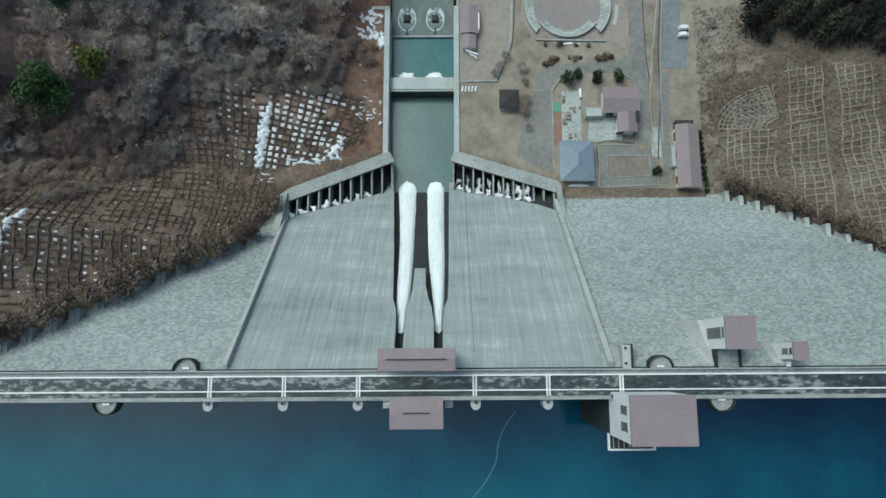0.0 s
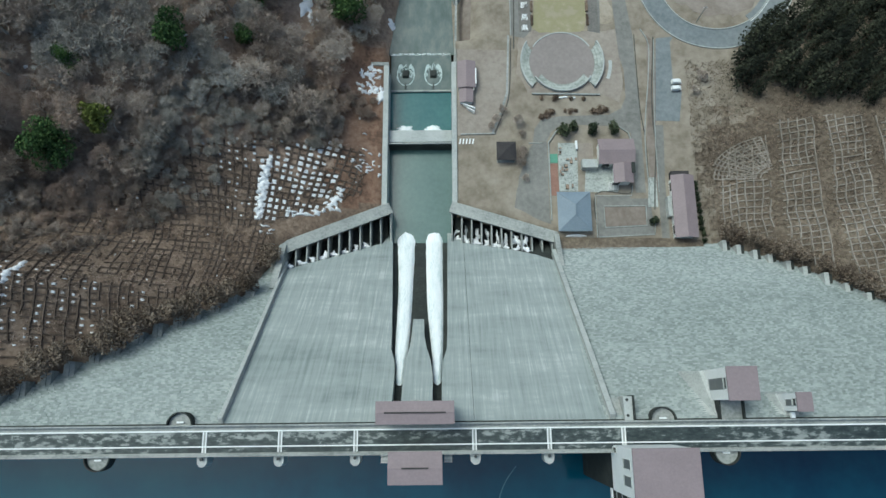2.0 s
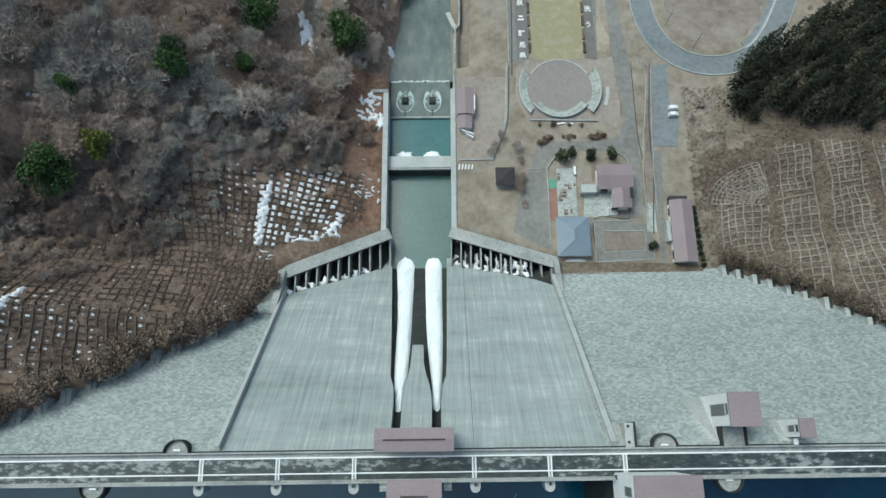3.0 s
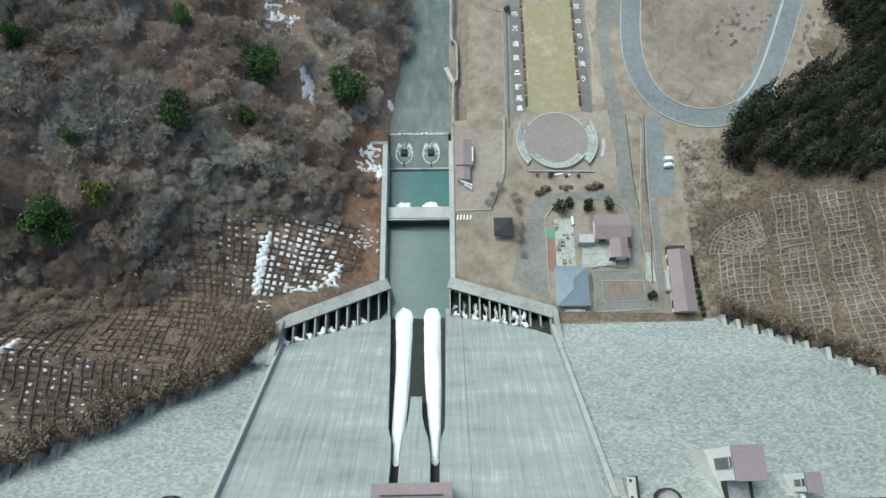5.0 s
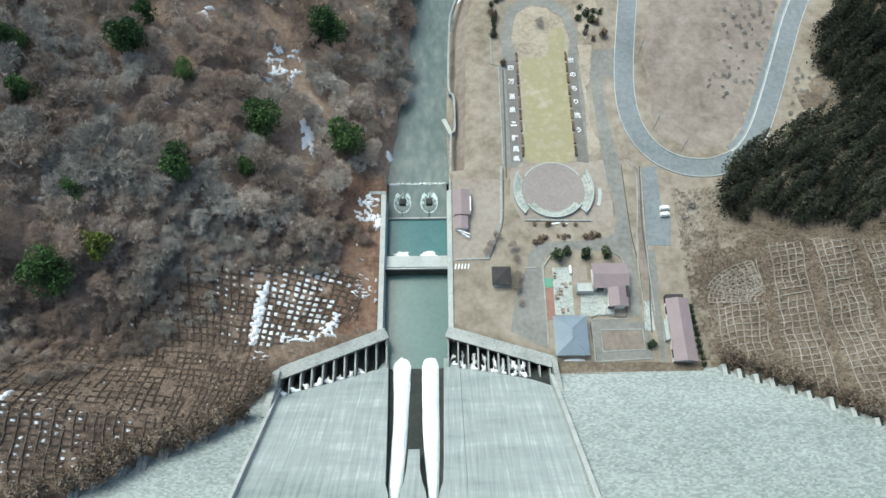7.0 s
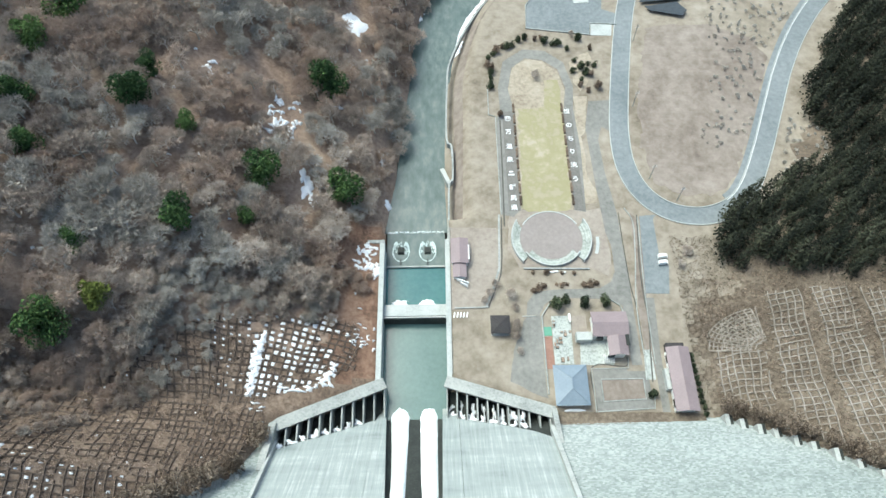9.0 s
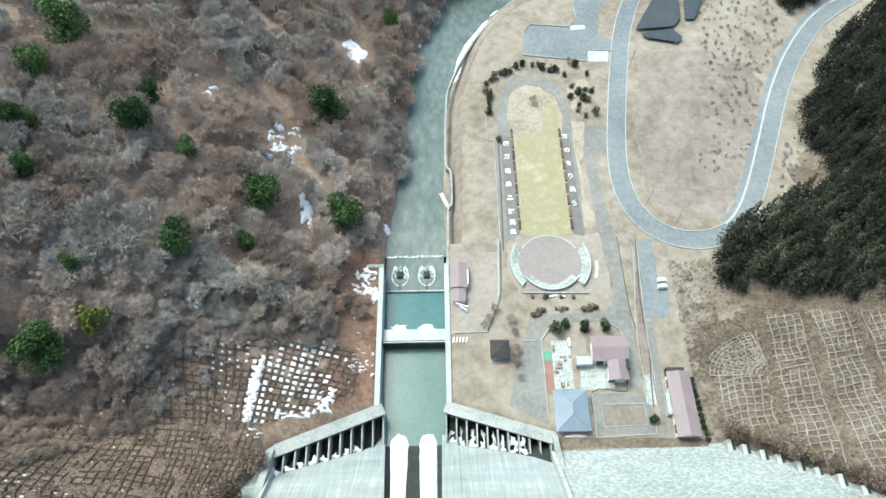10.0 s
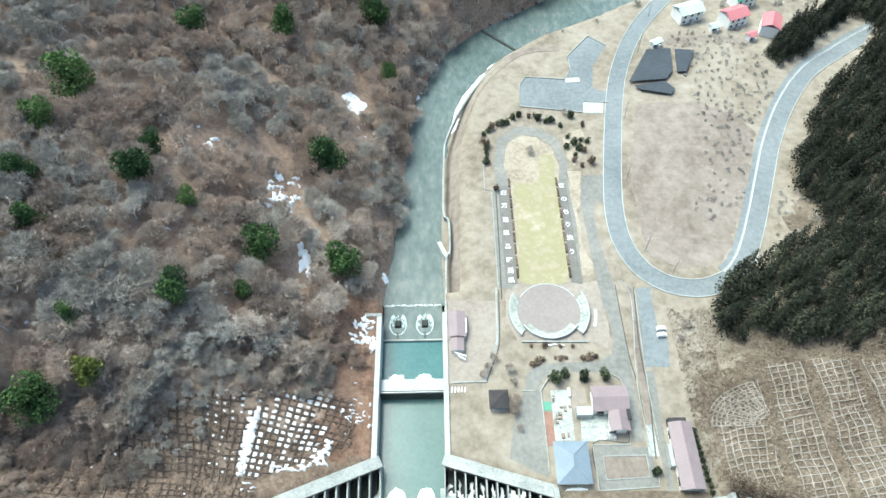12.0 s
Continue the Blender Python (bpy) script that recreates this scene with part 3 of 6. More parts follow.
for x in (-13.6, -0.55):
    ob = thing("service_landing", "small railed service landing beside the gate house", "landing", "service landings", m=DAM)
    bm = bm_new()
    box(bm, x - 0.8, x + 0.8, -11.2, -9.6, 66.3, 66.6)
    part("deck", bm, CONC, ob)
    for y in (-11.15, -10.4, -9.7):
        bm = bm_new()
        box(bm, x - 0.8, x + 0.8, y - 0.05, y + 0.05, 67.5, 67.6)
        part("rail", bm, STEEL, ob)

# lift tower on the downstream side, hut, and bridge
def windowed_box(name, x0, x1, y0, y1, zb, zt, label, category, wins, over=0.2, wall=WALLW):
    ob = thing(name, label, category, m=DAM)
    bm = bm_new()
    box(bm, x0 + over, x1 - over, y0 + over, y1 - over, zb, zt)
    part("wall", bm, wall, ob, bevel=0.05)
    bm = bm_new()
    box(bm, x0, x1, y0, y1, zt, zt + 0.45)
    part("roof", bm, PINKROOF, ob, "flat mauve roof", bevel=0.06)
    for (face, u0, u1, w0, w1, mt) in wins:
        w = part("window", None or quad_box(face, x0 + over, x1 - over, y0 + over, y1 - over, u0, u1, w0, w1), mt, ob)
        bm = quad_box(face, x0 + over, x1 - over, y0 + over, y1 - over, u0 - 0.12, u1 + 0.12, w0 - 0.14, w0, 0.2)
        part("sill", bm, PALECONC, w)
        fb = quad_box(face, x0 + over, x1 - over, y0 + over, y1 - over, u0 - 0.12, u1 + 0.12, w1, w1 + 0.14, 0.16)
        part("lintel", fb, PALECONC, w)
    return ob


def quad_box(face, x0, x1, y0, y1, u0, u1, w0, w1, proud=0.08):
    bm = bm_new()
    if face == "w":
        box(bm, x0 - proud, x0 + 0.1, u0, u1, w0, w1)
    elif face == "e":
        box(bm, x1 - 0.1, x1 + proud, u0, u1, w0, w1)
    elif face == "n":
        box(bm, u0, u1, y1 - 0.1, y1 + proud, w0, w1)
    else:
        box(bm, u0, u1, y0 - proud, y0 + 0.1, w0, w1)
    return bm


windowed_box("lift_tower", 55.4, 61.7, 0.4, 7.2, 36, 73.7, "white lift tower with a flat mauve roof on the dam face", "tower", [("w", 2.7, 5.0, 64.3, 71.6, LOUVRE), ("w", 2.8, 5.0, 72.1, 73.2, GLASSDARK), ("s", 57.2, 59.6, 66.9, 69.2, LOUVRE)])
windowed_box("crest_hut", 69.8, 73.0, -1.9, 2.0, 52, 71.7, "small white hut with a flat mauve roof", "hut", [("w", -0.7, 0.6, 67.2, 69.6, LOUVRE), ("w", -0.7, 0.7, 70.2, 71.3, GLASSDARK)])
for nm, base, top in (("tower_pedestal", [(51.7, 7.2, 54.6), (52.4, -2.0, 65.0), (62.5, -2.0, 65.0), (62.3, 7.2, 54.6)], [(54.6, 6.9, 61.5), (55.6, -2.6, 66.5), (61.4, -2.6, 66.5), (61.4, 6.9, 61.5)]), ("hut_pedestal", [(68.0, 2.4, 60.0), (67.7, -2.0, 65.0), (73.4, -2.0, 65.0), (73.4, 2.4, 60.0)], [(69.6, 1.7, 63.5), (70.0, -2.6, 66.55), (72.8, -2.6, 66.55), (72.8, 1.7, 63.5)])):
    bm = bm_new()
    hull3(bm, base, top)
    single(nm, bm, PALECONC, "streaked pale concrete pedestal on the dam face", "pedestal", "pedestals on the dam face", m=DAM, bevel=0.05)
bm = bm_new()
box(bm, 55.9, 60.9, -3.3, 0.6, 65.9, 66.85)
ob = single("access_bridge", bm, CONC, "short concrete bridge from the crest to the lift tower", "bridge", m=DAM)
for x in (55.75, 60.75):
    ob = thing("bridge_parapet", "dark concrete parapet of the access bridge", "parapet", "parapets of the access bridge", "structure", DAM)
    bm = bm_new()
    box(bm, x, x + 0.3, -3.3, 0.6, 65.6, 67.9)
    part("parapet", bm, DARKCONC, ob, bevel=0.03)
# white box at the hut's door
bm = bm_new()
box(bm, 70.6, 71.4, -3.2, -2.0, 66.85, 67.7)
single("storage_box", bm, WHITE, "white storage box beside the hut door", "box", m=DAM, bevel=0.08)

# stair head platform beside the training wall
ob = thing("stair_head", "concrete platform with two round hatches on the downstream side", "platform", m=DAM)
bm = bm_new()
box(bm, 36.3, 38.1, -3.3, 1.6, 60, 66.85)
part("deck", bm, PALECONC, ob, bevel=0.05)
for y in (-2.3, 0.9):
    bm = bm_new()
    prism(bm, circle_pts(37.0, y, 0.32, 16), 66.85, 66.95)
    part("hatch", bm, DARKCONC, ob, "round dark hatch")
bm = bm_new()
box(bm, 38.1, 38.4, -3.3, 1.8, 60, 67.6)
part("parapet", bm, DARKCONC, ob)
bm = bm_new()
hull3(bm, [(33.4, -3.3, 64), (36.2, -3.3, 64), (36.2, 1.4, 61), (33.4, 1.4, 61)], [(33.4, -3.3, 66.2), (36.2, -3.3, 66.2), (36.2, 1.4, 63.5), (33.4, 1.4, 63.5)])
part("ramp", bm, CONC, ob)

# intake building standing in the reservoir
ob = windowed_box("intake_tower", 33.3, 45.8, -17.4, -8.0, 64.6, 81.6, "white intake building with a flat mauve roof in the reservoir", "intake building", [("w", -12.0, -10.3, 74.5, 79.5, LOUVRE), ("w", -15.2, -13.4, 74.5, 79.5, LOUVRE), ("w", -9.6, -8.6, 66.9, 69.5, GLASSDARK), ("s", 36, 38, 74.5, 79.0, LOUVRE), ("s", 41, 43, 74.5, 79.0, LOUVRE)])
bm = bm_new()
box(bm, 33.6, 45.5, -17.1, -9.7, 20, 64.6)
part("shaft", bm, DARKCONC, ob, "dark wet concrete shaft", bevel=0.1)
bm = bm_new()
box(bm, 34.0, 43.9, -20.8, -17.1, 59.6, 60.0)
part("balcony_deck", bm, DARKCONC, ob)
for b in ((34.0, 43.9, -20.9, -20.6), (33.9, 34.2, -20.9, -17.2), (43.7, 44.0, -20.9, -17.2)):
    bm = bm_new()
    box(bm, b[0], b[1], b[2], b[3], 60.0, 61.2)
    part("balcony_rail", bm, WALLW, ob, "white balcony railing")
for k in range(8):
    bm = bm_new()
    box(bm, 35.1 + k * 1.15, 35.25 + k * 1.15, -20.6, -17.4, 60.0, 60.12)
    part("grating_bar", bm, PALECONC, ob)

# ---- walls and decks at the toe ----
def toe_gallery(outer, inner, z_out, z_in, x_face_out, x_face_in, label, snowy, seed):
    """A diagonal deck above a trench with buttress fins; outer and inner are plan points of its far edge."""
    r = random.Random(seed)
    ob = thing("toe_gallery", label, "retaining wall", "galleries at the toe", "structure")
    o, i = Vector(outer), Vector(inner)
    d = (i - o).normalized()
    n = Vector((d.y, -d.x))
    if n.y > 0:
        n = -n
    L = (i - o).length
    w = 3.7

    def q(s, k, z):
        p = o + d * (s * L) + n * k
        return (p.x, p.y, z)

    bm = bm_new()
    hull3(bm, [q(0, 0, z_out - 0.9), q(1, 0, z_in - 0.9), q(1, w, z_in - 0.9), q(0, w, z_out - 0.9)], [q(0, 0, z_out), q(1, 0, z_in), q(1, w, z_in), q(0, w, z_out)])
    part("deck", bm, CONC, ob, "stained pale concrete deck", bevel=0.08)
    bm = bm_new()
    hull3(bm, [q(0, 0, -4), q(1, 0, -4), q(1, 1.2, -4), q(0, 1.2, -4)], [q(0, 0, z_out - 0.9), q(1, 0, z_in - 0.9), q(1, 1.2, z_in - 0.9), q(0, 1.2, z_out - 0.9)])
    # dark colour paints the shade beneath the deck
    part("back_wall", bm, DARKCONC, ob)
    count = 10
    for k in range(count + 1):
        s = 0.02 + 0.95 * k / count
        z = z_out + (z_in - z_out) * s
        p = o + d * (s * L) + n * w
        zb = trench_edge(p.x)
        yb = on_face(0, zb).y
        bm = bm_new()
        a = 0.22
        top = z - 0.9
        hull3(bm, [(p.x - a, p.y + 2.5, -3), (p.x + a, p.y + 2.5, -3), (p.x + a, yb - 0.4, zb - 3), (p.x - a, yb - 0.4, zb - 3)],
              [(p.x - a, p.y + 2.5, top), (p.x + a, p.y + 2.5, top), (p.x + a, yb - 0.4, min(zb + 0.5, top)), (p.x - a, yb - 0.4, min(zb + 0.5, top))])
        part("buttress", bm, CONC, ob)
        if k < count and (r.random() < 0.85 if snowy else r.random() < 0.8):
            cx = p.x + d.x * 0.5 * L * 0.95 / count
            zc = trench_edge(cx)
            if not snowy:
                foam_like(cx + r.uniform(-0.5, 0.5), on_face(0, zc).y + r.uniform(2.6, 4.6), zc - 2.6, r.uniform(0.4, 1.1), r.uniform(0.8, 2.2), r.uniform(0.8, 1.6), 70 + k)
            foam_like(cx, on_face(0, zc).y + 0.9, zc - 1.3 + r.uniform(-0.3, 0.2), r.uniform(0.9, 1.35), r.uniform(0.9, 1.5), r.uniform(0.6, 1.0), 40 + k)
    return ob


def blob_mesh(bm, cx, cy, rx, ry, z, h, r, n=18, m=4, rough=0.3):
    top = bm.verts.new((cx, cy, (z(cx, cy) if callable(z) else z) + h))
    prev = None
    ph = [r.uniform(0, 6.28) for _ in range(4)]
    for j in range(1, m + 1):
        f = j / m
        ring = []
        for i in range(n):
            a = 2 * math.pi * i / n
            wob = 1 + rough * (0.5 * math.sin(2 * a + ph[0]) + 0.35 * math.sin(3 * a + ph[1]) + 0.3 * math.sin(5 * a + ph[2]) + 0.25 * math.sin(8 * a + ph[3]))
            x, y = cx + rx * f * wob * math.cos(a), cy + ry * f * wob * math.sin(a)
            zz = z(x, y) if callable(z) else z
            ring.append(bm.verts.new((x, y, zz + h * (1 - f * f) - (0.35 if j == m else 0))))
        for i in range(n):
            if prev:
                bm.faces.new((prev[i], prev[(i + 1) % n], ring[(i + 1) % n], ring[i]))
            else:
                bm.faces.new((top, ring[i], ring[(i + 1) % n]))
        prev = ring


def foam_like(cx, cy, z, rx, ry, h, seed):
    bm = bm_new()
    blob_mesh(bm, cx, cy, rx, ry, z, h * 0.6, random.Random(seed), 22, 4, 0.75)
    return single("snow_mound", bm, SNOW, "heap of old snow in a recess of the toe gallery", "snow", "snow heaps at the toe", smooth=True)


toe_gallery((-51.2, 47.8), (-18.9, 62.9), 17.5, 9.6, -48, -18, "pale concrete deck on buttresses along the dam toe, with snow beneath", True, 1)
toe_gallery((33.9, 52.6), (1.3, 63.2), 11.0, 9.6, 32, 1, "pale concrete deck on buttresses along the dam toe", False, 2)
# trench floors below the galleries, the depth's shade put into their colour
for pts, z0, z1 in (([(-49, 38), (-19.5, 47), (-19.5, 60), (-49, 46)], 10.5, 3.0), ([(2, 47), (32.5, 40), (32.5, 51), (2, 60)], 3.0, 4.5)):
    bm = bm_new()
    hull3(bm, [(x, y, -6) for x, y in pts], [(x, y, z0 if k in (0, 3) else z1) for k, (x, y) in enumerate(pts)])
    single("trench_floor", bm, DARKCONC, "floor of the trench at the dam toe, dark with painted shade", "floor", kind="structure")

# short end walls joining training walls to the decks
for x0, x1, y0, y1, za, zb in ((-50.4, -48.4, 32.5, 47.5, 27.0, 17.6), (32.6, 34.2, 38, 52.0, 19.5, 11.1)):
    bm = bm_new()
    hull3(bm, [(x0, y0, 0), (x1, y0, 0), (x1, y1, 0), (x0, y1, 0)], [(x0, y0, za), (x1, y0, za), (x1, y1, zb), (x0, y1, zb)])
    single("wing_wall", bm, CONC, "weathered concrete wing wall at the dam toe", "wing wall", kind="structure", bevel=0.08)

# channel walls
for x0, x1, y1 in ((-21.2, -19.5, 111.0), (1.3, 2.9, 112.2)):
    bm = bm_new()
    box(bm, x0, x1, 61, y1, -4, 8.9)
    single("channel_wall", bm, PALECONC, "pale concrete wall of the outlet channel", "channel wall", kind="structure", bevel=0.08)
bm = bm_new()
box(bm, -30.2, -19.5, 111.0, 112.2, 4, 9.0)
single("channel_wall", bm, CONC, "concrete return wall at the end of the channel", "channel wall", kind="structure", bevel=0.08)
bm = bm_new()
hull3(bm, [(-34.2, 103, 4), (-33.0, 103, 4), (-29.0, 112.2, 4), (-30.2, 112.2, 4)], [(-34.2, 103, 11.0), (-33.0, 103, 11.0), (-29.0, 112.2, 9.0), (-30.2, 112.2, 9.0)])
single("channel_wall", bm, CONC, "concrete return wall bending into the slope", "channel wall", kind="structure", bevel=0.05)

# weir with its deck and aprons
ob = thing("weir", "pale concrete weir deck across the outlet channel", "weir", kind="structure")
bm = bm_new()
box(bm, -19.5, 1.3, 84.8, 88.9, -4, 6.0)
part("deck", bm, PALECONC, ob, bevel=0.1)
bm = bm_new()
box(bm, -19.5, 1.3, 83.9, 84.75, -4, 5.2)
part("upstream_lip", bm, DARKCONC, ob)
bm = bm_new()
box(bm, -19.5, 1.3, 84.2, 84.45, 5.2, 6.1)
part("handrail", bm, STEEL, ob)
for x in (-14.5, -9, -3.5):
    bm = bm_new()
    box(bm, x - 0.3, x + 0.3, 83.95, 84.5, 5.2, 6.3)
    part("post", bm, CONC, ob)
bm = bm_new()
hull3(bm, [(-19.5, 105.7, -3), (1.3, 105.7, -3), (1.3, 119.6, -3), (-19.5, 119.6, -3)], [(-19.5, 105.7, 0.9), (1.3, 105.7, 0.9), (1.3, 119.6, 0.15), (-19.5, 119.6, 0.15)])
part("apron", bm, RIVER, ob, "wet concrete apron under a thin film of water")
bm = bm_new()
box(bm, -19.5, 1.3, 105.3, 105.9, -3, 1.15)
part("sill", bm, CONC, ob)
# baffle blocks with horseshoe rims of foam
for cx in (-14.4, -4.9):
    ob = thing("baffle_block", "dark baffle block ringed by white foam on the apron", "baffle block", "baffle blocks on the apron")
    bm = bm_new()
    hull3(bm, [(cx - 1.2, 110.5, 0.4), (cx + 1.2, 110.5, 0.4), (cx + 1.2, 113.6, 0.3), (cx - 1.2, 113.6, 0.3)], [(cx - 0.8, 111, 1.7), (cx + 0.8, 111, 1.7), (cx + 0.9, 113.2, 1.5), (cx - 0.9, 113.2, 1.5)])
    part("block", bm, DARKCONC, ob, bevel=0.1)
    bm = bm_new()
    box(bm, cx - 0.2, cx + 0.2, 105.9, 108.5, 0.5, 1.2)
    part("divider", bm, DARKCONC, ob)
    bm = bm_new()
    r = random.Random(int(cx * 10))
    prev = None
    for k in range(49):
        a = radians(-245 + 310 * k / 48)
        rx, ry = 2.9, 4.0
        wv = 0.16 + 0.28 * r.random() + 0.9 * max(0, math.sin(a)) ** 2
        ring = []
        for dr, dz in ((-wv, 0.0), (0, 0.22), (wv, 0.0)):
            ring.append(bm.verts.new((cx + (rx + dr) * math.cos(a), 111.8 + (ry + dr) * math.sin(a), 0.75 + dz - 0.05 * (111.8 + ry * math.sin(a) - 107) )))
        if prev:
            bm.faces.new((prev[0], prev[1], ring[1], ring[0]))
            bm.faces.new((prev[1], prev[2], ring[2], ring[1]))
        prev = ring
    part("foam_rim", bm, SOFTFOAM, ob, "white foam rim", smooth=True)
    bm = bm_new()
    for k in range(34):
        a = radians(r.uniform(-30, 210))
        q = r.uniform(0.5, 1.0)
        blob_mesh(bm, cx + 2.9 * q * math.cos(a), 112.2 + 3.6 * q * math.sin(a), r.uniform(0.12, 0.4), r.uniform(0.4, 1.3), 0.35, 0.35, r, 10, 2, 0.7)
    part("spray", bm, SOFTFOAM, ob, smooth=True)
foam_heap(-14.6, 91.3, 3.0, 1.9, 0.35, 0.9, 3)
foam_heap(-5.0, 91.3, 3.0, 1.9, 0.35, 0.9, 4)
bm = bm_new()
r = random.Random(8)
for k in range(60):
    blob_mesh(bm, -17.5 + 17 * r.random(), 90.1 + r.uniform(-0.25, 0.25), r.uniform(0.2, 0.7), 0.2, 0.3, 0.15, r, 8, 2)
for k in range(110):
    blob_mesh(bm, -19.3 + 20.4 * r.random(), 119.9 + r.uniform(-0.35, 0.5), r.uniform(0.15, 0.6), r.uniform(0.1, 0.3), 0.05, 0.16, r, 8, 2)
single("foam_line", bm, FOAM, "broken lines of white foam across the channel", "foam", kind="stuff", smooth=True)

# ---- the park: paths, lawn, plaza ----
def patch(name, pts, material, label, z=PARK, lift=0.08, wob=0.0, category="", kind="structure", seed=0):
    if wob:
        dense = []
        for k in range(len(pts)):
            a, b = Vector(pts[k]), Vector(pts[(k + 1) % len(pts)])
            n = max(1, int((b - a).length / 2.2))
            for s in range(n):
                p = a + (b - a) * s / n
                dense.append((p.x + wob * noise.noise((p.x * 0.3, p.y * 0.3, seed)), p.y + wob * noise.noise((p.x * 0.3, p.y * 0.3, seed + 9))))
        pts = dense
    bm = bm_new()
    prism(bm, pts, z - 0.3, z + lift)
    return single(name, bm, material, label, category or name.replace("_", " "), kind=kind)


patch("lawn", [(28.4, 124), (47.2, 123.6), (48.6, 165), (49.4, 180), (47.5, 189), (42, 194), (35, 195.5), (29.5, 191), (27.2, 180), (27.8, 168)], PALEGRASS, "bleached winter turf at the head of the lawn", lift=0.05, wob=0.8)
patch("lawn", [(28.9, 124.6), (37, 121.5), (46.7, 124.3), (47.2, 136), (47.7, 160), (48.2, 172), (47.4, 184.5), (42, 184), (40.6, 171), (36, 169.6), (30.6, 169.8), (30.1, 152)], LAWN, "yellow-green winter lawn between two lettered beds", lift=0.09, wob=1.4, seed=3)
patch("path", [(21.6, 122), (25.9, 121), (28.6, 124.2), (29.2, 168), (27.2, 180), (29.3, 191), (35, 196.2), (42, 195), (47.8, 190), (50, 180), (48.2, 168), (47.6, 123.4), (51.6, 122.6), (52.8, 150), (52.0, 170), (53.2, 181), (50.5, 193.5), (43.5, 200), (34.5, 201), (26, 194.5), (23.4, 181), (23.6, 168), (22.0, 166)], PATHGREY, "grey path in a loop round the lawn", lift=0.06)
patch("gravel_yard", [(3.2, 85.6), (15.4, 86), (18, 92), (20.6, 99.5), (20.4, 108), (19.4, 116.5), (3.2, 117)], GRAVEL, "pinkish gravel yard beside the channel", lift=0.05, wob=0.4, seed=5)
patch("path", [(20.9, 122), (20.3, 122), (19.3, 101), (17.3, 94.5), (14.2, 86.6), (14.9, 86.6), (18.0, 94.2), (20.0, 100.7)], CONC, "narrow concrete edging along the gravel yard", lift=0.1)
patch("path", [(21.0, 61.5), (29.8, 56.7), (32.2, 55.6), (32.2, 83.4), (27.6, 83.2), (25.7, 79), (22.6, 71.3)], PATHGREY, "grey asphalt path between grass and garden", lift=0.05, wob=0.6, seed=7)
patch("path", [(27.6, 83.4), (32.0, 83.6), (33.7, 87.0), (37.3, 89.6), (56.0, 88.7), (59.4, 86.4), (59.6, 66), (62.8, 66), (62.8, 83), (62.9, 93.6), (62.6, 108.7), (62.5, 121.3), (60.4, 139.8), (59.9, 154.4), (61.8, 160.5), (65.4, 158.0), (66.6, 173.5), (58.2, 173.2), (55.7, 160), (55.9, 151.8), (56.4, 133.4), (57.4, 114), (58.7, 108.8), (58.6, 98.9), (56.8, 95.0), (52.7, 92.8), (45.1, 92.6), (36.6, 92.4), (30.8, 91.5), (28.2, 87.9)], PATHGREY, "grey asphalt park road curving past the office", lift=0.06)
patch("bare_ground", [(52.9, 175.4), (57.7, 175.8), (56.0, 160), (53.6, 156), (54.2, 146.4), (53.8, 138.6), (56.4, 132.1), (55.8, 126), (51.4, 126), (51.5, 146.5)], PALEGRASS, "pale bleached ground beside the lettered bed", lift=0.05, wob=1.0, seed=29)
patch("bare_ground", [(52.9, 193.6), (57, 197.5), (60.7, 199.4), (62.2, 195.8), (61.9, 188), (59.0, 182), (55.5, 178.4), (53.4, 183)], PALEGRASS, "pale gravel garden with winding paths", lift=0.05, wob=1.2, seed=31)
patch("path", [(47.0, 65), (57.8, 65), (57.8, 64), (64.0, 64), (64.6, 52.4), (47.0, 51.6)], PATHGREY, "grey paved forecourt beside the garden bed", lift=0.05)
patch("plaza", [(26.6, 100.8), (50.5, 100.3), (56.5, 97), (58, 104), (57.2, 124), (47.5, 123.2), (28.2, 123.8), (24, 121), (23, 108)], GRAVEL, "pale gravel plaza round the amphitheatre", lift=0.045, wob=0.6, seed=23)
patch("lane_paving", [(64.8, 62.5), (66.8, 62.5), (67.2, 84), (69, 100), (69.3, 119), (67, 122), (66.3, 106), (64.6, 85)], FIELD, "pale dry verge beside the lane", lift=0.05, wob=0.3)
patch("lane_paving", [(66.8, 50), (69.2, 50), (69.2, 70), (70.2, 89), (67.6, 89), (66.8, 66)], PATHGREY, "grey lane past the storehouse", lift=0.05)
patch("lane_paving", [(63.2, 61.2), (66.4, 61.2), (66.4, 71), (63.9, 71)], SPECKLE, "pale concrete apron in the lane", lift=0.1)
patch("terrace", [(35.4, 66.5), (41.4, 66.5), (41.8, 83), (35.6, 83)], SPECKLE, "pale speckled terrace garden", lift=0.12)
patch("terrace", [(43.4, 66.2), (54.0, 66.2), (54, 75), (44.2, 75)], SPECKLE, "pale concrete yard beside the office", lift=0.1)
patch("terrace", [(42.0, 75.8), (46.8, 75.8), (46.8, 83), (42.0, 83)], GRAVEL, "gravel yard between terrace and office", lift=0.08)
patch("garden_bed", [(32.6, 65.2), (35.2, 65.2), (35.2, 75.8), (32.8, 75.8)], REDBED, "red-brown planting bed", lift=0.12, wob=0.2)
patch("garden_bed", [(32.8, 76.2), (35.3, 76.2), (35.3, 79.2), (32.8, 79.2)], GREENTURF, "small green sheet on the terrace", lift=0.15)
patch("garden_bed", [(49.4, 54.8), (62.2, 55.4), (62.2, 61.3), (49.4, 61.2)], FIELD, "rectangular garden bed with dry grass and a pale kerb", lift=0.14)
bm = bm_new()
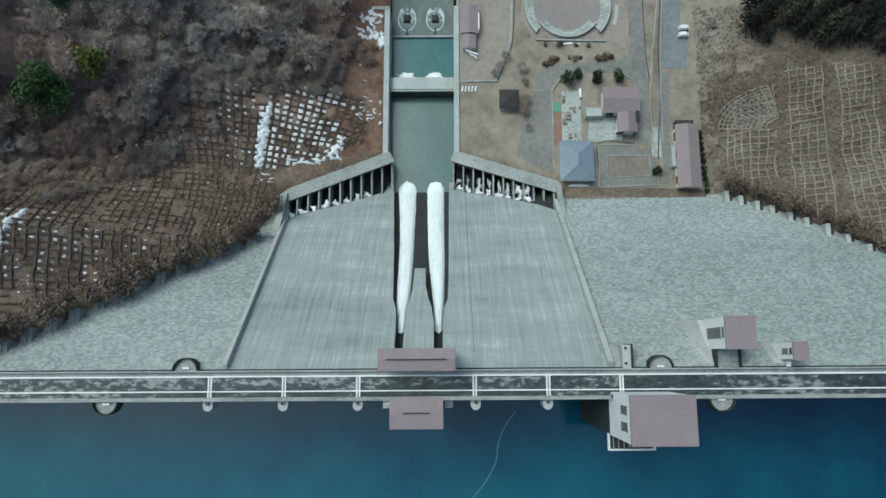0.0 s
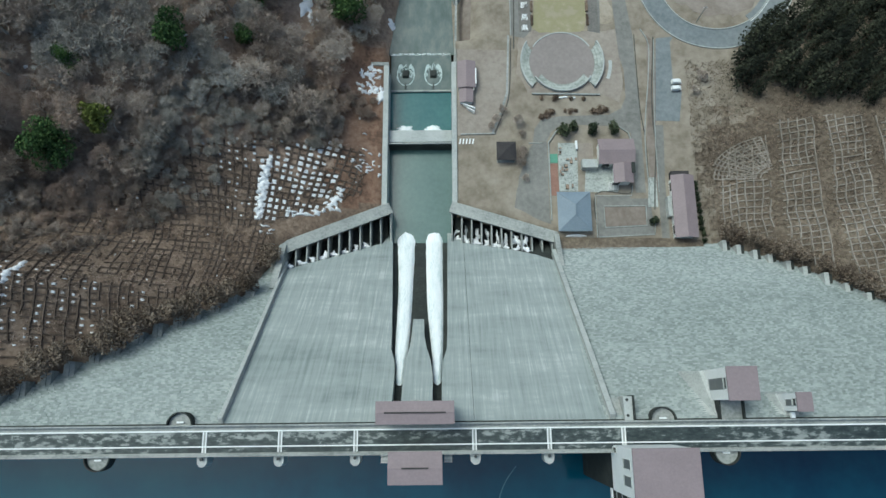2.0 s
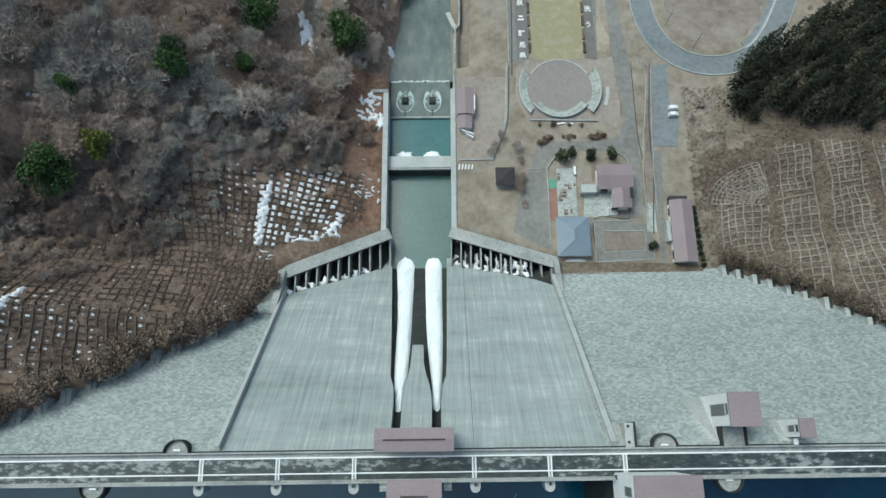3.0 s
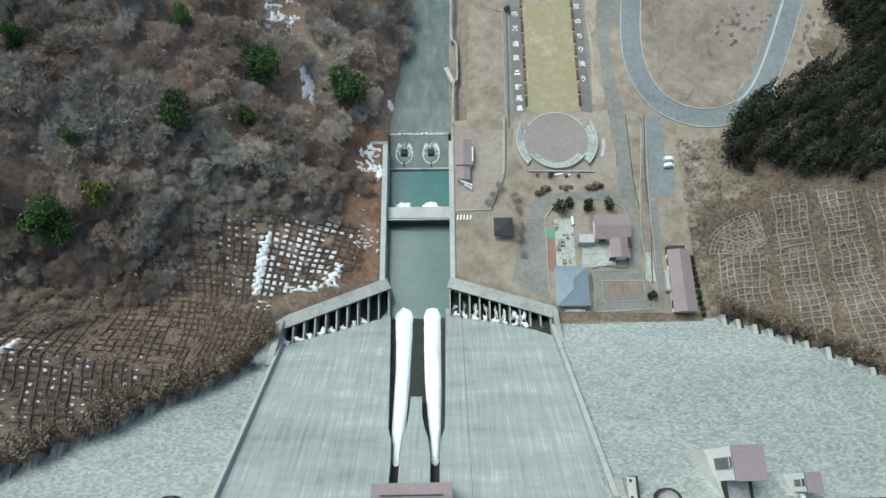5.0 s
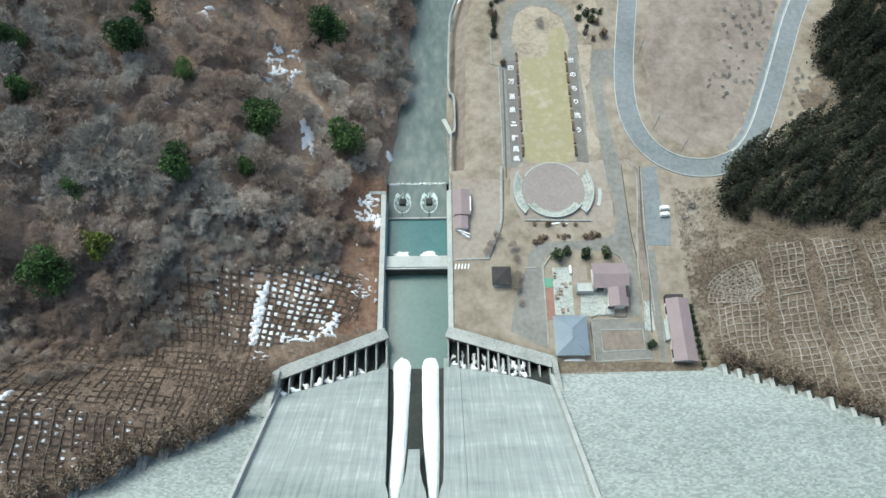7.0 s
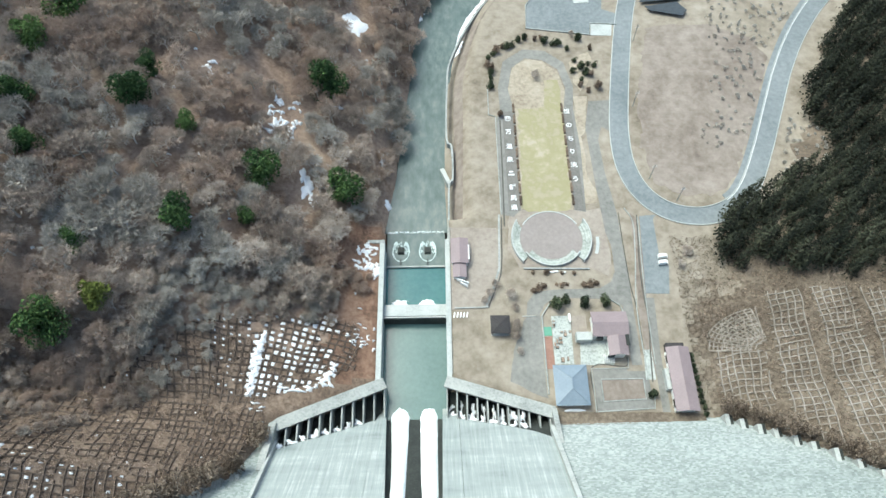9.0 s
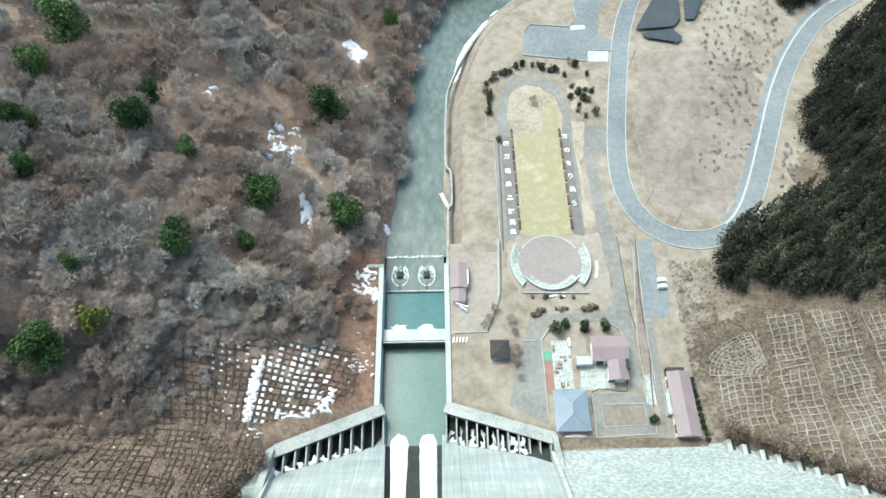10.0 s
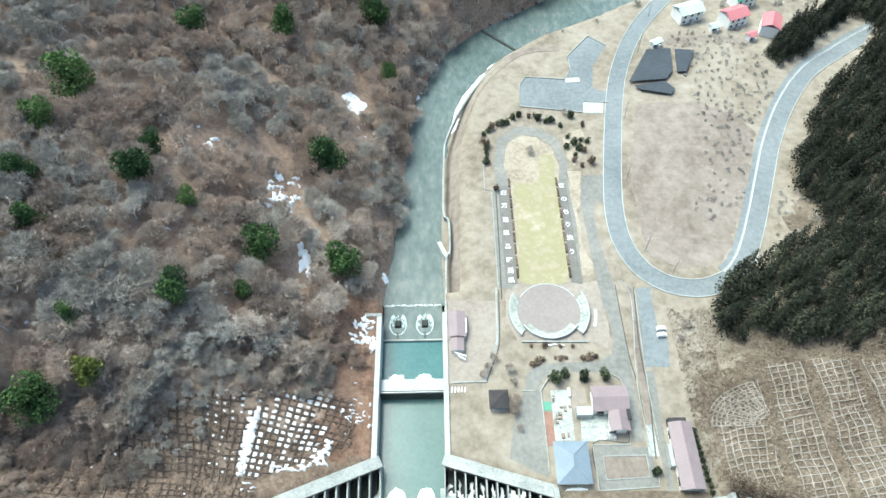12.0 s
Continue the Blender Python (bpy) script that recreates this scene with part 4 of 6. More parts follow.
prism(bm, [(34.6, 45.8), (50, 45.8), (64, 45.8), (79, 45.8), (79, 50.2), (66, 51.0), (50, 51.2), (34.6, 51.4)], PARK - 0.4, lambda x, y: PARK + 0.1 + (51.4 - y) * 0.42)
single("grass_bank", bm, SCRUB, "brown dry grass bank along the dam toe", "bank", kind="structure")
patch("grass_patch", [(3.4, 63.8), (12, 61), (19, 60.5), (22, 64.5), (21.6, 82.8), (15, 85), (3.4, 84.8)], DRYGRASS, "tufted dry grass by the channel", lift=0.05, wob=1.0, seed=11)
patch("fallow_field", [(78, 134), (86, 129.5), (96, 128.5), (103, 131), (110, 140), (117.5, 156), (126, 176), (134, 195), (130, 206), (112, 214), (98, 214), (86, 212), (79, 178), (76, 154)], FIELD, "pale fallow field inside the road bend", lift=0.05, wob=2.5, seed=13)
bm = bm_new()
ribbon(bm, spline([Vector(p) for p in ((6.0, 122), (6.6, 140), (7.2, 160), (8.4, 190), (15.5, 217), (27, 236), (41, 248.5), (58, 251))], 6), -1.8, 1.8, lambda x, y: ground_z(x, y) - 0.4, lambda x, y: ground_z(x, y) + 0.14)
single("riverside_path", bm, FIELD, "pale path along the river wall", "path", kind="structure")

# low kerb walls in the park
def kerb(pts, h=0.3, w=0.28, material=CONC, name="kerb", label="low pale concrete kerb in the park", per=1, z=PARK):
    line = spline([Vector(p) for p in pts], per) if per > 1 else [Vector(p) for p in pts]
    bm = bm_new()
    ribbon(bm, line, -w / 2, w / 2, z - 0.3, z + h)
    return single(name, bm, material, label, "kerb", "kerbs in the park", "structure")


kerb([(46.6, 51.3), (46.6, 65.0), (58.2, 65.0), (58.6, 68)])
kerb([(49.2, 54.5), (49.2, 61.5), (62.5, 61.6)], 0.3, 0.3)
kerb([(49.2, 54.5), (62.3, 55.1), (62.4, 61.6)], 0.3, 0.3)
kerb([(47, 51.4), (64.6, 52.2), (65, 56)], 0.3, 0.3)
kerb([(32.5, 57), (32.5, 83), (35.5, 87.5), (38, 89.0)], 0.6, 0.4)
kerb([(55, 88.9), (58.5, 86.4), (59.2, 84), (58.6, 70)], 0.5, 0.35, per=1)
kerb([(4.2, 86.2), (15.4, 86.4)], 0.5, 0.4)
kerb([(27.8, 100.4), (50.2, 99.9)], 0.6, 0.5)
kerb([(2.9, 63.9), (2.9, 117)], 0.3, 0.3)
kerb([(26.2, 83.0), (30.6, 83.0)], 0.3, 0.3)
kerb([(64.0, 62), (63.9, 85), (66.4, 105), (67.5, 118), (65.2, 124)], 0.3, 0.3, per=4)
kerb([(69.4, 120), (67.4, 90), (66.9, 66)], 0.4, 0.3, per=3)
kerb([(21.4, 122), (21.6, 166), (19, 167), (19.2, 180)], 0.4, 0.35)

# river wall downstream on the park side
# dark drains beside the lane and the yard
for pts, w in (([(69.3, 121), (68.2, 110), (67.3, 101), (66.9, 89.4), (67.3, 82.2), (66.0, 70), (65.2, 60.4)], 0.45), ([(62.9, 122), (62.9, 108), (63.1, 94), (64.0, 84), (64.0, 69)], 0.3), ([(21.4, 121), (20.4, 101), (18.2, 93.8), (15.2, 86.2)], 0.45), ([(23.3, 164.2), (22.9, 140), (22.3, 117)], 0.5), ([(58.3, 68.8), (57.4, 65.6), (46.9, 65.6), (46.9, 52)], 0.35)):
    bm = bm_new()
    ribbon(bm, spline([Vector(p) for p in pts], 4), -w / 2, w / 2, PARK - 0.3, PARK + 0.13)
    single("drain", bm, DRAIN, "dark damp drain along the edge of the paving", "drain", "drains in the park", "structure")
kerb([(2.4, 112.4), (2.8, 121), (3.2, 136.5), (4.6, 139), (4.5, 153.4), (2.6, 157.6), (3.2, 184), (4.8, 197), (12.6, 217), (23.4, 235), (34.5, 247), (46, 248.5), (57, 247.5)], 2.2, 0.7, CONC, "river_wall", "concrete river wall with a kink along the bank", 3, z=4.6)

# amphitheatre: round floor with three tiers of curved seating
ob = thing("amphitheatre", "round paved stage with pale curved stone seating", "amphitheatre", kind="structure")
CX, CY = 38.2, 111.8
bm = bm_new()
prism(bm, circle_pts(CX, CY, 10.9, 64), PARK - 0.2, PARK + 0.12)
part("stage", bm, PLAZA, ob, "round mauve-grey paved stage")


def arc_tier(r0, r1, a0, a1, z0, z1, material, name="tier"):
    n = max(6, int((a1 - a0) / 4))
    ins, outs = circle_pts(CX, CY, r0, n, a0, a1), circle_pts(CX, CY, r1, n, a0, a1)
    bm = bm_new()
    lo = [bm.verts.new((x, y, z0)) for x, y in ins + outs[::-1]]
    hi = [bm.verts.new((x, y, z1)) for x, y in ins + outs[::-1]]
    m = len(lo)
    for k in range(m):
        bm.faces.new((lo[k], lo[(k + 1) % m], hi[(k + 1) % m], hi[k]))
    for k in range(n):
        for s in (lo, hi):
            bm.faces.new((s[k], s[k + 1], s[m - 2 - k], s[m - 1 - k]))
    return part(name, bm, material, ob)


for k, (r0, r1, h) in enumerate(((8.2, 9.0, 0.35), (8.95, 9.75, 0.7), (9.7, 10.5, 1.05))):
    arc_tier(r0, r1, 213 + k * 2, 327 - k * 2, PARK, PARK + h, SEATS)
for k, (r0, r1, h) in enumerate(((10.9, 11.9, 0.4), (11.85, 12.8, 0.8), (12.75, 13.5, 1.15))):
    arc_tier(r0, r1, 155 - 2 * k, 219 + k, PARK, PARK + h, SEATS)
    arc_tier(r0, r1, 321 - k, 385 + 2 * k, PARK, PARK + h, SEATS)
arc_tier(13.5, 13.95, 148, 222, PARK, PARK + 1.5, PALECONC, "rim_wall")
arc_tier(13.5, 13.95, 318, 392, PARK, PARK + 1.5, PALECONC, "rim_wall")
arc_tier(10.5, 10.9, 211, 329, PARK, PARK + 1.35, PALECONC, "rim_wall")
arc_tier(10.9, 11.3, 32, 148, PARK, PARK + 0.25, PALECONC, "edge_strip")
arc_tier(15.6, 16.7, 338, 362, PARK, PARK + 0.2, PALECONC, "edge_strip")

# lettered beds on both sides of the lawn
def letter(ch, x, y, size=2.5):
    fc = bpy.data.curves.new("letter", "FONT")
    fc.body, fc.size, fc.align_x, fc.align_y, fc.extrude, fc.offset = ch, size, "CENTER", "CENTER", 0.06, 0.03
    tmp = bpy.data.objects.new("tmp", fc)
    scene.collection.objects.link(tmp)
    dg = bpy.context.evaluated_depsgraph_get()
    me = bpy.data.meshes.new_from_object(tmp.evaluated_get(dg))
    bpy.data.objects.remove(tmp)
    me.materials.clear()
    me.materials.append(WHITE)
    ob = new("ground_letter", me)
    ob.location = (x, y, PARK + 0.22)
    return tagged(ob, "white character laid flat in the planting bed", "letter", "white characters beside the lawn")


BEDSOIL = mat("dark_bed_gravel", [(0.13, 0.125, 0.115), (0.19, 0.18, 0.165)], (0.2, 1.6), bump=0.15)
for x0, x1 in ((24.3, 28.4), (47.9, 51.2)):
    ob = patch("letter_bed", [(x0, 123.4), (x1, 123.4), (x1, 168.5), (x0, 168.5)], BEDSOIL, "grey bed strip that carries large white characters", lift=0.15, category="planting bed")
for ch, x, y in zip("四万温泉", (26.3, 26.2, 26.1, 26.0), (164.8, 158.5, 151.6, 145.6)):
    letter(ch, x, y)
for ch, x, y in zip("群馬県", (26.2, 26.3, 26.3), (133.3, 128.7, 124.6)):
    letter(ch, x, y)
bm = bm_new()
box(bm, 25.0, 27.2, 138.6, 139.2, PARK + 0.15, PARK + 0.27)
box(bm, 25.4, 26.8, 139.9, 140.5, PARK + 0.15, PARK + 0.27)
single("ground_letter", bm, WHITE, "white mark laid flat in the planting bed", "letter", "white characters beside the lawn")
for ch, x, y in zip("世のちり洗う", (49.3, 49.5, 49.5, 49.5, 49.5, 49.4), (168.0, 161.3, 154.9, 148.9, 142.8, 136.5)):
    letter(ch, x, y)
# wooden stub fences between letters and lawn
for side, xp in (("w", 28.75), ("e", 47.5)):
    for k in range(9):
        y = 125.5 + k * 5.3
        ob = thing("hedge_block", "low dark clipped hedge block along the lawn", "hedge", "hedge blocks along the lawn")
        bm = bm_new()
        box(bm, xp - 0.38, xp + 0.38, y, y + 4.0, PARK, PARK + 0.7)
        bmesh.ops.subdivide_edges(bm, edges=bm.edges[:], cuts=4, use_grid_fill=True)
        for v in bm.verts:
            v.co += Vector((noise.noise(v.co * 1.7), noise.noise(v.co * 1.7 + Vector((9, 0, 0))), noise.noise(v.co * 2.1))) * 0.22
        part("leaves", bm, BROWNLEAF, ob)

# ---- buildings in the park ----
def gable_block(ob, x0, x1, y0, y1, zb, ze, zr, axis, wall, roof, over=0.7):
    bm = bm_new()
    box(bm, x0 + over, x1 - over, y0 + over, y1 - over, zb, ze)
    part("wall", bm, wall, ob)
    if axis == "y":
        xm = (x0 + x1) / 2
        halves = (((x0, y0, ze), (xm, y0, zr), (xm, y1, zr), (x0, y1, ze)), ((xm, y0, zr), (x1, y0, ze), (x1, y1, ze), (xm, y1, zr)))
    else:
        ym = (y0 + y1) / 2
        halves = (((x0, y0, ze), (x1, y0, ze), (x1, ym, zr), (x0, ym, zr)), ((x0, ym, zr), (x1, ym, zr), (x1, y1, ze), (x0, y1, ze)))
    for h in halves:
        bm = bm_new()
        hull3(bm, h, [(x, y, z + 0.18) for x, y, z in h])
        part("roof_slope", bm, roof, ob)


ob = thing("park_office", "L-shaped office with a mauve metal roof and white walls", "office building")
gable_block(ob, 47.4, 58.8, 74.0, 82.4, PARK, 12.8, 14.2, "x", WALLW, PINKROOF)
gable_block(ob, 51.8, 58.0, 67.8, 74.2, PARK, 12.6, 13.9, "y", WALLW, PINKROOF)
for x0, x1, y0, y1, z0, z1 in ((49, 51, 73.9, 74.75, 9.2, 11.2), (52, 54, 68.3, 68.55, 9.2, 11.4), (57.2, 57.5, 69.5, 72.5, 9.2, 11.2)):
    bm = bm_new()
    box(bm, x0, x1, y0, y1, z0, z1)
    part("window", bm, GLASSDARK, ob)
bm = bm_new()
box(bm, 57.5, 58.6, 71.0, 74.5, 12.9, 13.3)
part("roof_hatch", bm, DARKCONC, ob)
bm = bm_new()
box(bm, 42.6, 47.6, 73.6, 76.4, PARK, 11.2)
single("annex", bm, PALECONC, "small white flat-roofed annex beside the office", "annex", bevel=0.1)
# white frames of a railing beside the yard
for k in range(6):
    ob = thing("rack", "white metal rack in the office yard", "rack", "white racks")
    x = 50.9 + k * 0.55
    for dx in (0, 0.4):
        bm = bm_new()
        box(bm, x + dx, x + dx + 0.06, 66.6, 69.2, PARK + 0.1, PARK + 1.0)
        part("bar", bm, WHITE, ob)
    bm = bm_new()
    box(bm, x, x + 0.46, 67.8, 67.88, PARK + 0.9, PARK + 1.0)
    part("crossbar", bm, WHITE, ob)

ob = thing("hip_roof_house", "single-storey house with a slate blue hipped roof", "house")
x0, x1, y0, y1, ze, zr = 34.0, 44.4, 52.6, 65.3, 11.6, 13.6
bm = bm_new()
box(bm, x0 + 0.7, x1 - 0.7, y0 + 0.7, y1 - 0.7, PARK, ze)
part("wall", bm, WALLW, ob)
xm, ra, rb = (x0 + x1) / 2, y0 + 4.8, y1 - 4.8
for quad in (((x0, y0, ze), (x1, y0, ze), (xm, ra, zr)), ((x1, y0, ze), (x1, y1, ze), (xm, rb, zr), (xm, ra, zr)), ((x1, y1, ze), (x0, y1, ze), (xm, rb, zr)), ((x0, y1, ze), (x0, y0, ze), (xm, ra, zr), (xm, rb, zr))):
    bm = bm_new()
    hull3(bm, quad, [(x, y, z + 0.15) for x, y, z in quad])
    part("roof_slope", bm, BLUEROOF, ob, "slate blue roof slope")
for a, b in (((x0, y0, ze), (xm, ra, zr)), ((x1, y0, ze), (xm, ra, zr)), ((x1, y1, ze), (xm, rb, zr)), ((x0, y1, ze), (xm, rb, zr)), ((xm, ra, zr), (xm, rb, zr))):
    bm = bm_new()
    p, q = Vector(a), Vector(b)
    w = Vector(((q - p).y, -(q - p).x, 0)).normalized() * 0.12
    up = Vector((0, 0, 0.13))
    hull3(bm, [p - w + up, p + w + up, q + w + up, q - w + up], [p - w + up * 2.2, p + w + up * 2.2, q + w + up * 2.2, q - w + up * 2.2])
    part("ridge_cap", bm, BLUEROOF, ob)
bm = bm_new()
blob_mesh(bm, 40, 52.0, 3.2, 0.6, PARK + 0.1, 0.4, random.Random(3))
single("snow_mound", bm, SNOW, "strip of slid snow below the eaves", "snow", smooth=True)

ob = thing("storehouse", "long storehouse with a mauve metal roof", "storehouse")
gable_block(ob, 69.6, 76.8, 50.2, 70.4, PARK, 12.2, 13.4, "y", WALLW, PINKROOF)
bm = bm_new()
box(bm, 70.5, 76.0, 70.3, 72.3, PARK, 11.0)
part("rear_lean_to", bm, DARKROOF, ob)
bm = bm_new()
box(bm, 68.7, 70.0, 57.5, 64, PARK, 10.8)
part("side_porch", bm, PALECONC, ob)
for y in (52, 60, 66):
    bm = bm_new()
    box(bm, 70.2, 70.35, y, y + 2.6, PARK + 0.6, PARK + 2.9)
    part("window", bm, GLASSDARK, ob)
bm = bm_new()
blob_mesh(bm, 72.5, 49.4, 1.4, 0.7, PARK + 0.1, 0.4, random.Random(5))
single("snow_mound", bm, SNOW, "small heap of snow beside the storehouse", "snow", smooth=True)

ob = thing("gazebo", "square gazebo with a dark shingle roof on four posts", "gazebo")
cx, cy = 18.6, 79.3
bm = bm_new()
box(bm, cx - 2.9, cx + 2.9, cy - 2.9, cy + 2.9, PARK - 0.1, PARK + 0.2)
part("floor", bm, CONC, ob)
for sx in (-1, 1):
    for sy in (-1, 1):
        bm = bm_new()
        box(bm, cx + sx * 2.5 - 0.12, cx + sx * 2.5 + 0.12, cy + sy * 2.5 - 0.12, cy + sy * 2.5 + 0.12, PARK + 0.2, PARK + 2.9)
        part("post", bm, DARKROOF, ob)
e = 3.1
cs = [(cx - e, cy - e, PARK + 2.8), (cx + e, cy - e, PARK + 2.8), (cx + e, cy + e, PARK + 2.8), (cx - e, cy + e, PARK + 2.8)]
for k in range(4):
    tri = [cs[k], cs[(k + 1) % 4], (cx, cy, PARK + 4.3)]
    bm = bm_new()
    hull3(bm, tri, [(x, y, z + 0.15) for x, y, z in tri])
    part("roof_slope", bm, DARKROOF, ob)

ob = thing("restroom", "small restroom with two stepped mauve roofs", "restroom")
gable_block(ob, 3.2, 9.2, 101.6, 111.2, PARK, 10.8, 11.6, "y", WALLW, PINKROOF, 0.3)
gable_block(ob, 3.8, 8.4, 96.6, 101.9, PARK, 10.4, 11.0, "y", WALLW, PINKROOF, 0.3)
bm = bm_new()
box(bm, 9.1, 9.5, 103, 108.5, PARK, 11.2)
part("side_screen", bm, WHITE, ob)
for (a, b, c, d) in ((5.0, 9.0, 95.2, 95.6), (6.2, 8.8, 94.0, 94.4)):
    bm = bm_new()
    hull3(bm, [(a, c + 1, PARK), (b, c - 0.6, PARK), (b, d - 0.6, PARK), (a, d + 1, PARK)], [(a, c + 1, PARK + 1.8), (b, c - 0.6, PARK + 1.8), (b, d - 0.6, PARK + 1.8), (a, d + 1, PARK + 1.8)])
    part("screen_wall", bm, WHITE, ob, "white screen wall")
# striped bench group beside the weir
for k in range(5):
    ob = thing("slat_bench", "white slatted bench by the weir", "bench", "white benches by the weir")
    bm = bm_new()
    x = 3.6 + k * 1.05
    hull3(bm, [(x, 82.8, PARK + 0.4), (x + 0.45, 82.8, PARK + 0.4), (x + 0.75, 84.6, PARK + 0.4), (x + 0.3, 84.6, PARK + 0.4)], [(x, 82.8, PARK + 0.5), (x + 0.45, 82.8, PARK + 0.5), (x + 0.75, 84.6, PARK + 0.5), (x + 0.3, 84.6, PARK + 0.5)])
    part("seat", bm, WHITE, ob)
    for y in (83.1, 84.2):
        bm = bm_new()
        box(bm, x + 0.2, x + 0.4, y, y + 0.1, PARK - 0.1, PARK + 0.4)
        part("leg", bm, STEEL, ob)

# ---- the road ----
ROADC = [(150, 330), (113.5, 286.5), (96, 262.7), (84.8, 239), (77.9, 215), (70.8, 176.2), (68.1, 155), (68.8, 140.3), (73.5, 129), (82, 122), (93.5, 120.2), (104.5, 124.2), (112.5, 133), (121, 149.6), (130.2, 170.5), (139, 190), (151.5, 211.6), (168, 232), (188.5, 247), (208, 259.5), (240, 278), (300, 300)]
road_line = spline([Vector(p) for p in ROADC], 8)
bm = bm_new()
ribbon(bm, road_line, -3.4, 3.4, PARK - 0.4, PARK + 0.14)
single("road", bm, ASPHALT, "pale worn asphalt road in a hairpin bend", "road", kind="structure")
for off, lab in ((-3.75, "pale concrete kerb along the outside of the bend"), (3.45, "pale concrete kerb along the inside of the bend")):
    bm = bm_new()
    ribbon(bm, road_line, off, off + 0.3, PARK - 0.4, PARK + 0.4)
    single("road_kerb", bm, PALECONC, lab, "kerb", "road kerbs", "structure")
half = len(road_line) * 11 // 21
bm = bm_new()
ribbon(bm, road_line[half:], -5.6, -3.8, PARK - 0.4, PARK + 0.22)
single("pavement", bm, ASPHALT, "grey pavement beside the road", "pavement", kind="structure")
bm = bm_new()
ribbon(bm, road_line[half:], -3.2, -3.0, PARK, PARK + 0.15)
single("road_line", bm, WHITE, "worn white edge line on the asphalt", "road line", kind="structure")
patch("lane", [(70.2, 120.5), (67.8, 90.6), (75.6, 90.3), (77.2, 100.6), (74.6, 102.7), (74.8, 119.0), (76, 121)], ASPHALT, "grey asphalt lane and turning place off the road", lift=0.1, category="lane")
patch("parking_lot", [(37.8, 226.8), (40.8, 231.2), (58.2, 229.3), (61.6, 235.6), (61.5, 245.3), (72.6, 259), (80, 252), (71.8, 238), (69.8, 223.6), (75.5, 221), (75, 214.6), (63.9, 215.4), (63, 208.8), (37, 213)], ASPHALT, "blue-grey asphalt parking lot", lift=0.1, category="parking lot")
kerb([(37.8, 226.8), (40.8, 231.4), (58.2, 229.5), (61.4, 235.6), (61.3, 245.3), (72.6, 259.3), (80.2, 252)], 0.5, 0.4)
kerb([(75, 214.4), (63.9, 215.2), (63, 208.6), (36.8, 212.8), (37.6, 226.8)], 0.5, 0.4)
patch("garden_bed", [(58.2, 230.2), (64.8, 230.6), (64.8, 227.6), (58.4, 227.2)], PALECONC, "pale concrete island in the parking lot", lift=0.3)
patch("garden_bed", [(64.2, 215), (73, 214.4), (72, 208), (63.4, 208.4)], PALECONC, "pale concrete corner slab by the parking lot", lift=0.15)

# kei truck in the turning place
def van(x, y, rz):
    ob = thing("van", "small white van parked on the lane", "van")
    bm = bm_new()
    hull3(bm, [(-1.65, -0.7, 0.35), (1.65, -0.7, 0.35), (1.65, 0.7, 0.35), (-1.65, 0.7, 0.35)], [(-1.65, -0.7, 1.0), (1.6, -0.7, 1.0), (1.6, 0.7, 1.0), (-1.65, 0.7, 1.0)])
    hull3(bm, [(-1.6, -0.68, 1.0), (1.2, -0.68, 1.0), (1.2, 0.68, 1.0), (-1.6, 0.68, 1.0)], [(-1.5, -0.6, 1.85), (0.75, -0.6, 1.85), (0.75, 0.6, 1.85), (-1.5, 0.6, 1.85)])
    part("body", bm, WHITE, ob, bevel=0.08)
    bm = bm_new()
    hull3(bm, [(1.23, -0.6, 1.05), (1.23, 0.6, 1.05), (0.85, 0.52, 1.78), (0.85, -0.52, 1.78)], [(1.28, -0.6, 1.05), (1.28, 0.6, 1.05), (0.9, 0.52, 1.78), (0.9, -0.52, 1.78)])
    part("windscreen", bm, GLASSDARK, ob)
    for sx in (-1.1, 1.1):
        for sy in (-0.68, 0.55):
            bm = bm_new()
            pts = [(sx + 0.28 * math.cos(a * math.pi / 8), 0.28 + 0.28 * math.sin(a * math.pi / 8)) for a in range(16)]
            hull3(bm, [(px, sy, pz) for px, pz in pts], [(px, sy + 0.14, pz) for px, pz in pts])
            part("wheel", bm, DARKROOF, ob)
    ob.matrix_world = pose(x, y, PARK + 0.12, 0, 0, rz)
    return ob


van(75.4, 104.0, 4)
van(75.2, 101.6, 4)

# clutter on the terrace and in the yards
r = random.Random(12)
for k in range(16):
    x, y = r.uniform(35.9, 41.2), r.uniform(67.5, 82.3)
    ob = thing("planter", "small planter box on the terrace", "planter", "planters on the terrace")
    w, d = r.uniform(0.25, 0.6), r.uniform(0.25, 0.8)
    bm = bm_new()
    box(bm, x - w, x + w, y - d, y + d, PARK + 0.1, PARK + 0.6)
    part("box", bm, (CONC, PALECONC, DARKROOF)[k % 3], ob, bevel=0.04)
    bm = bm_new()
    box(bm, x - w + 0.08, x + w - 0.08, y - d + 0.08, y + d - 0.08, PARK + 0.6, PARK + 0.66)
    part("soil", bm, LITTER, ob)
bm = bm_new()
box(bm, 41.0, 41.7, 80.5, 83.4, PARK + 0.1, PARK + 1.2)
single("store_cabinet", bm, WHITE, "white outdoor cabinet at the terrace corner", "cabinet", bevel=0.05)
bm = bm_new()
box(bm, 35.7, 36.5, 79.2, 80.6, PARK + 0.1, PARK + 0.5)
single("low_table", bm, PALECONC, "pale stone table on the terrace", "table", bevel=0.05)
for x, y in ((37.3, 98.9), (38.6, 99.1), (41.2, 98.8)):
    bm = bm_new()
    box(bm, x - 0.8, x + 0.8, y - 0.25, y + 0.25, PARK, PARK + 0.5)
    single("stone_bench", bm, WHITE, "white stone bench beside the plaza shrubs", "bench", "stone benches", bevel=0.06)

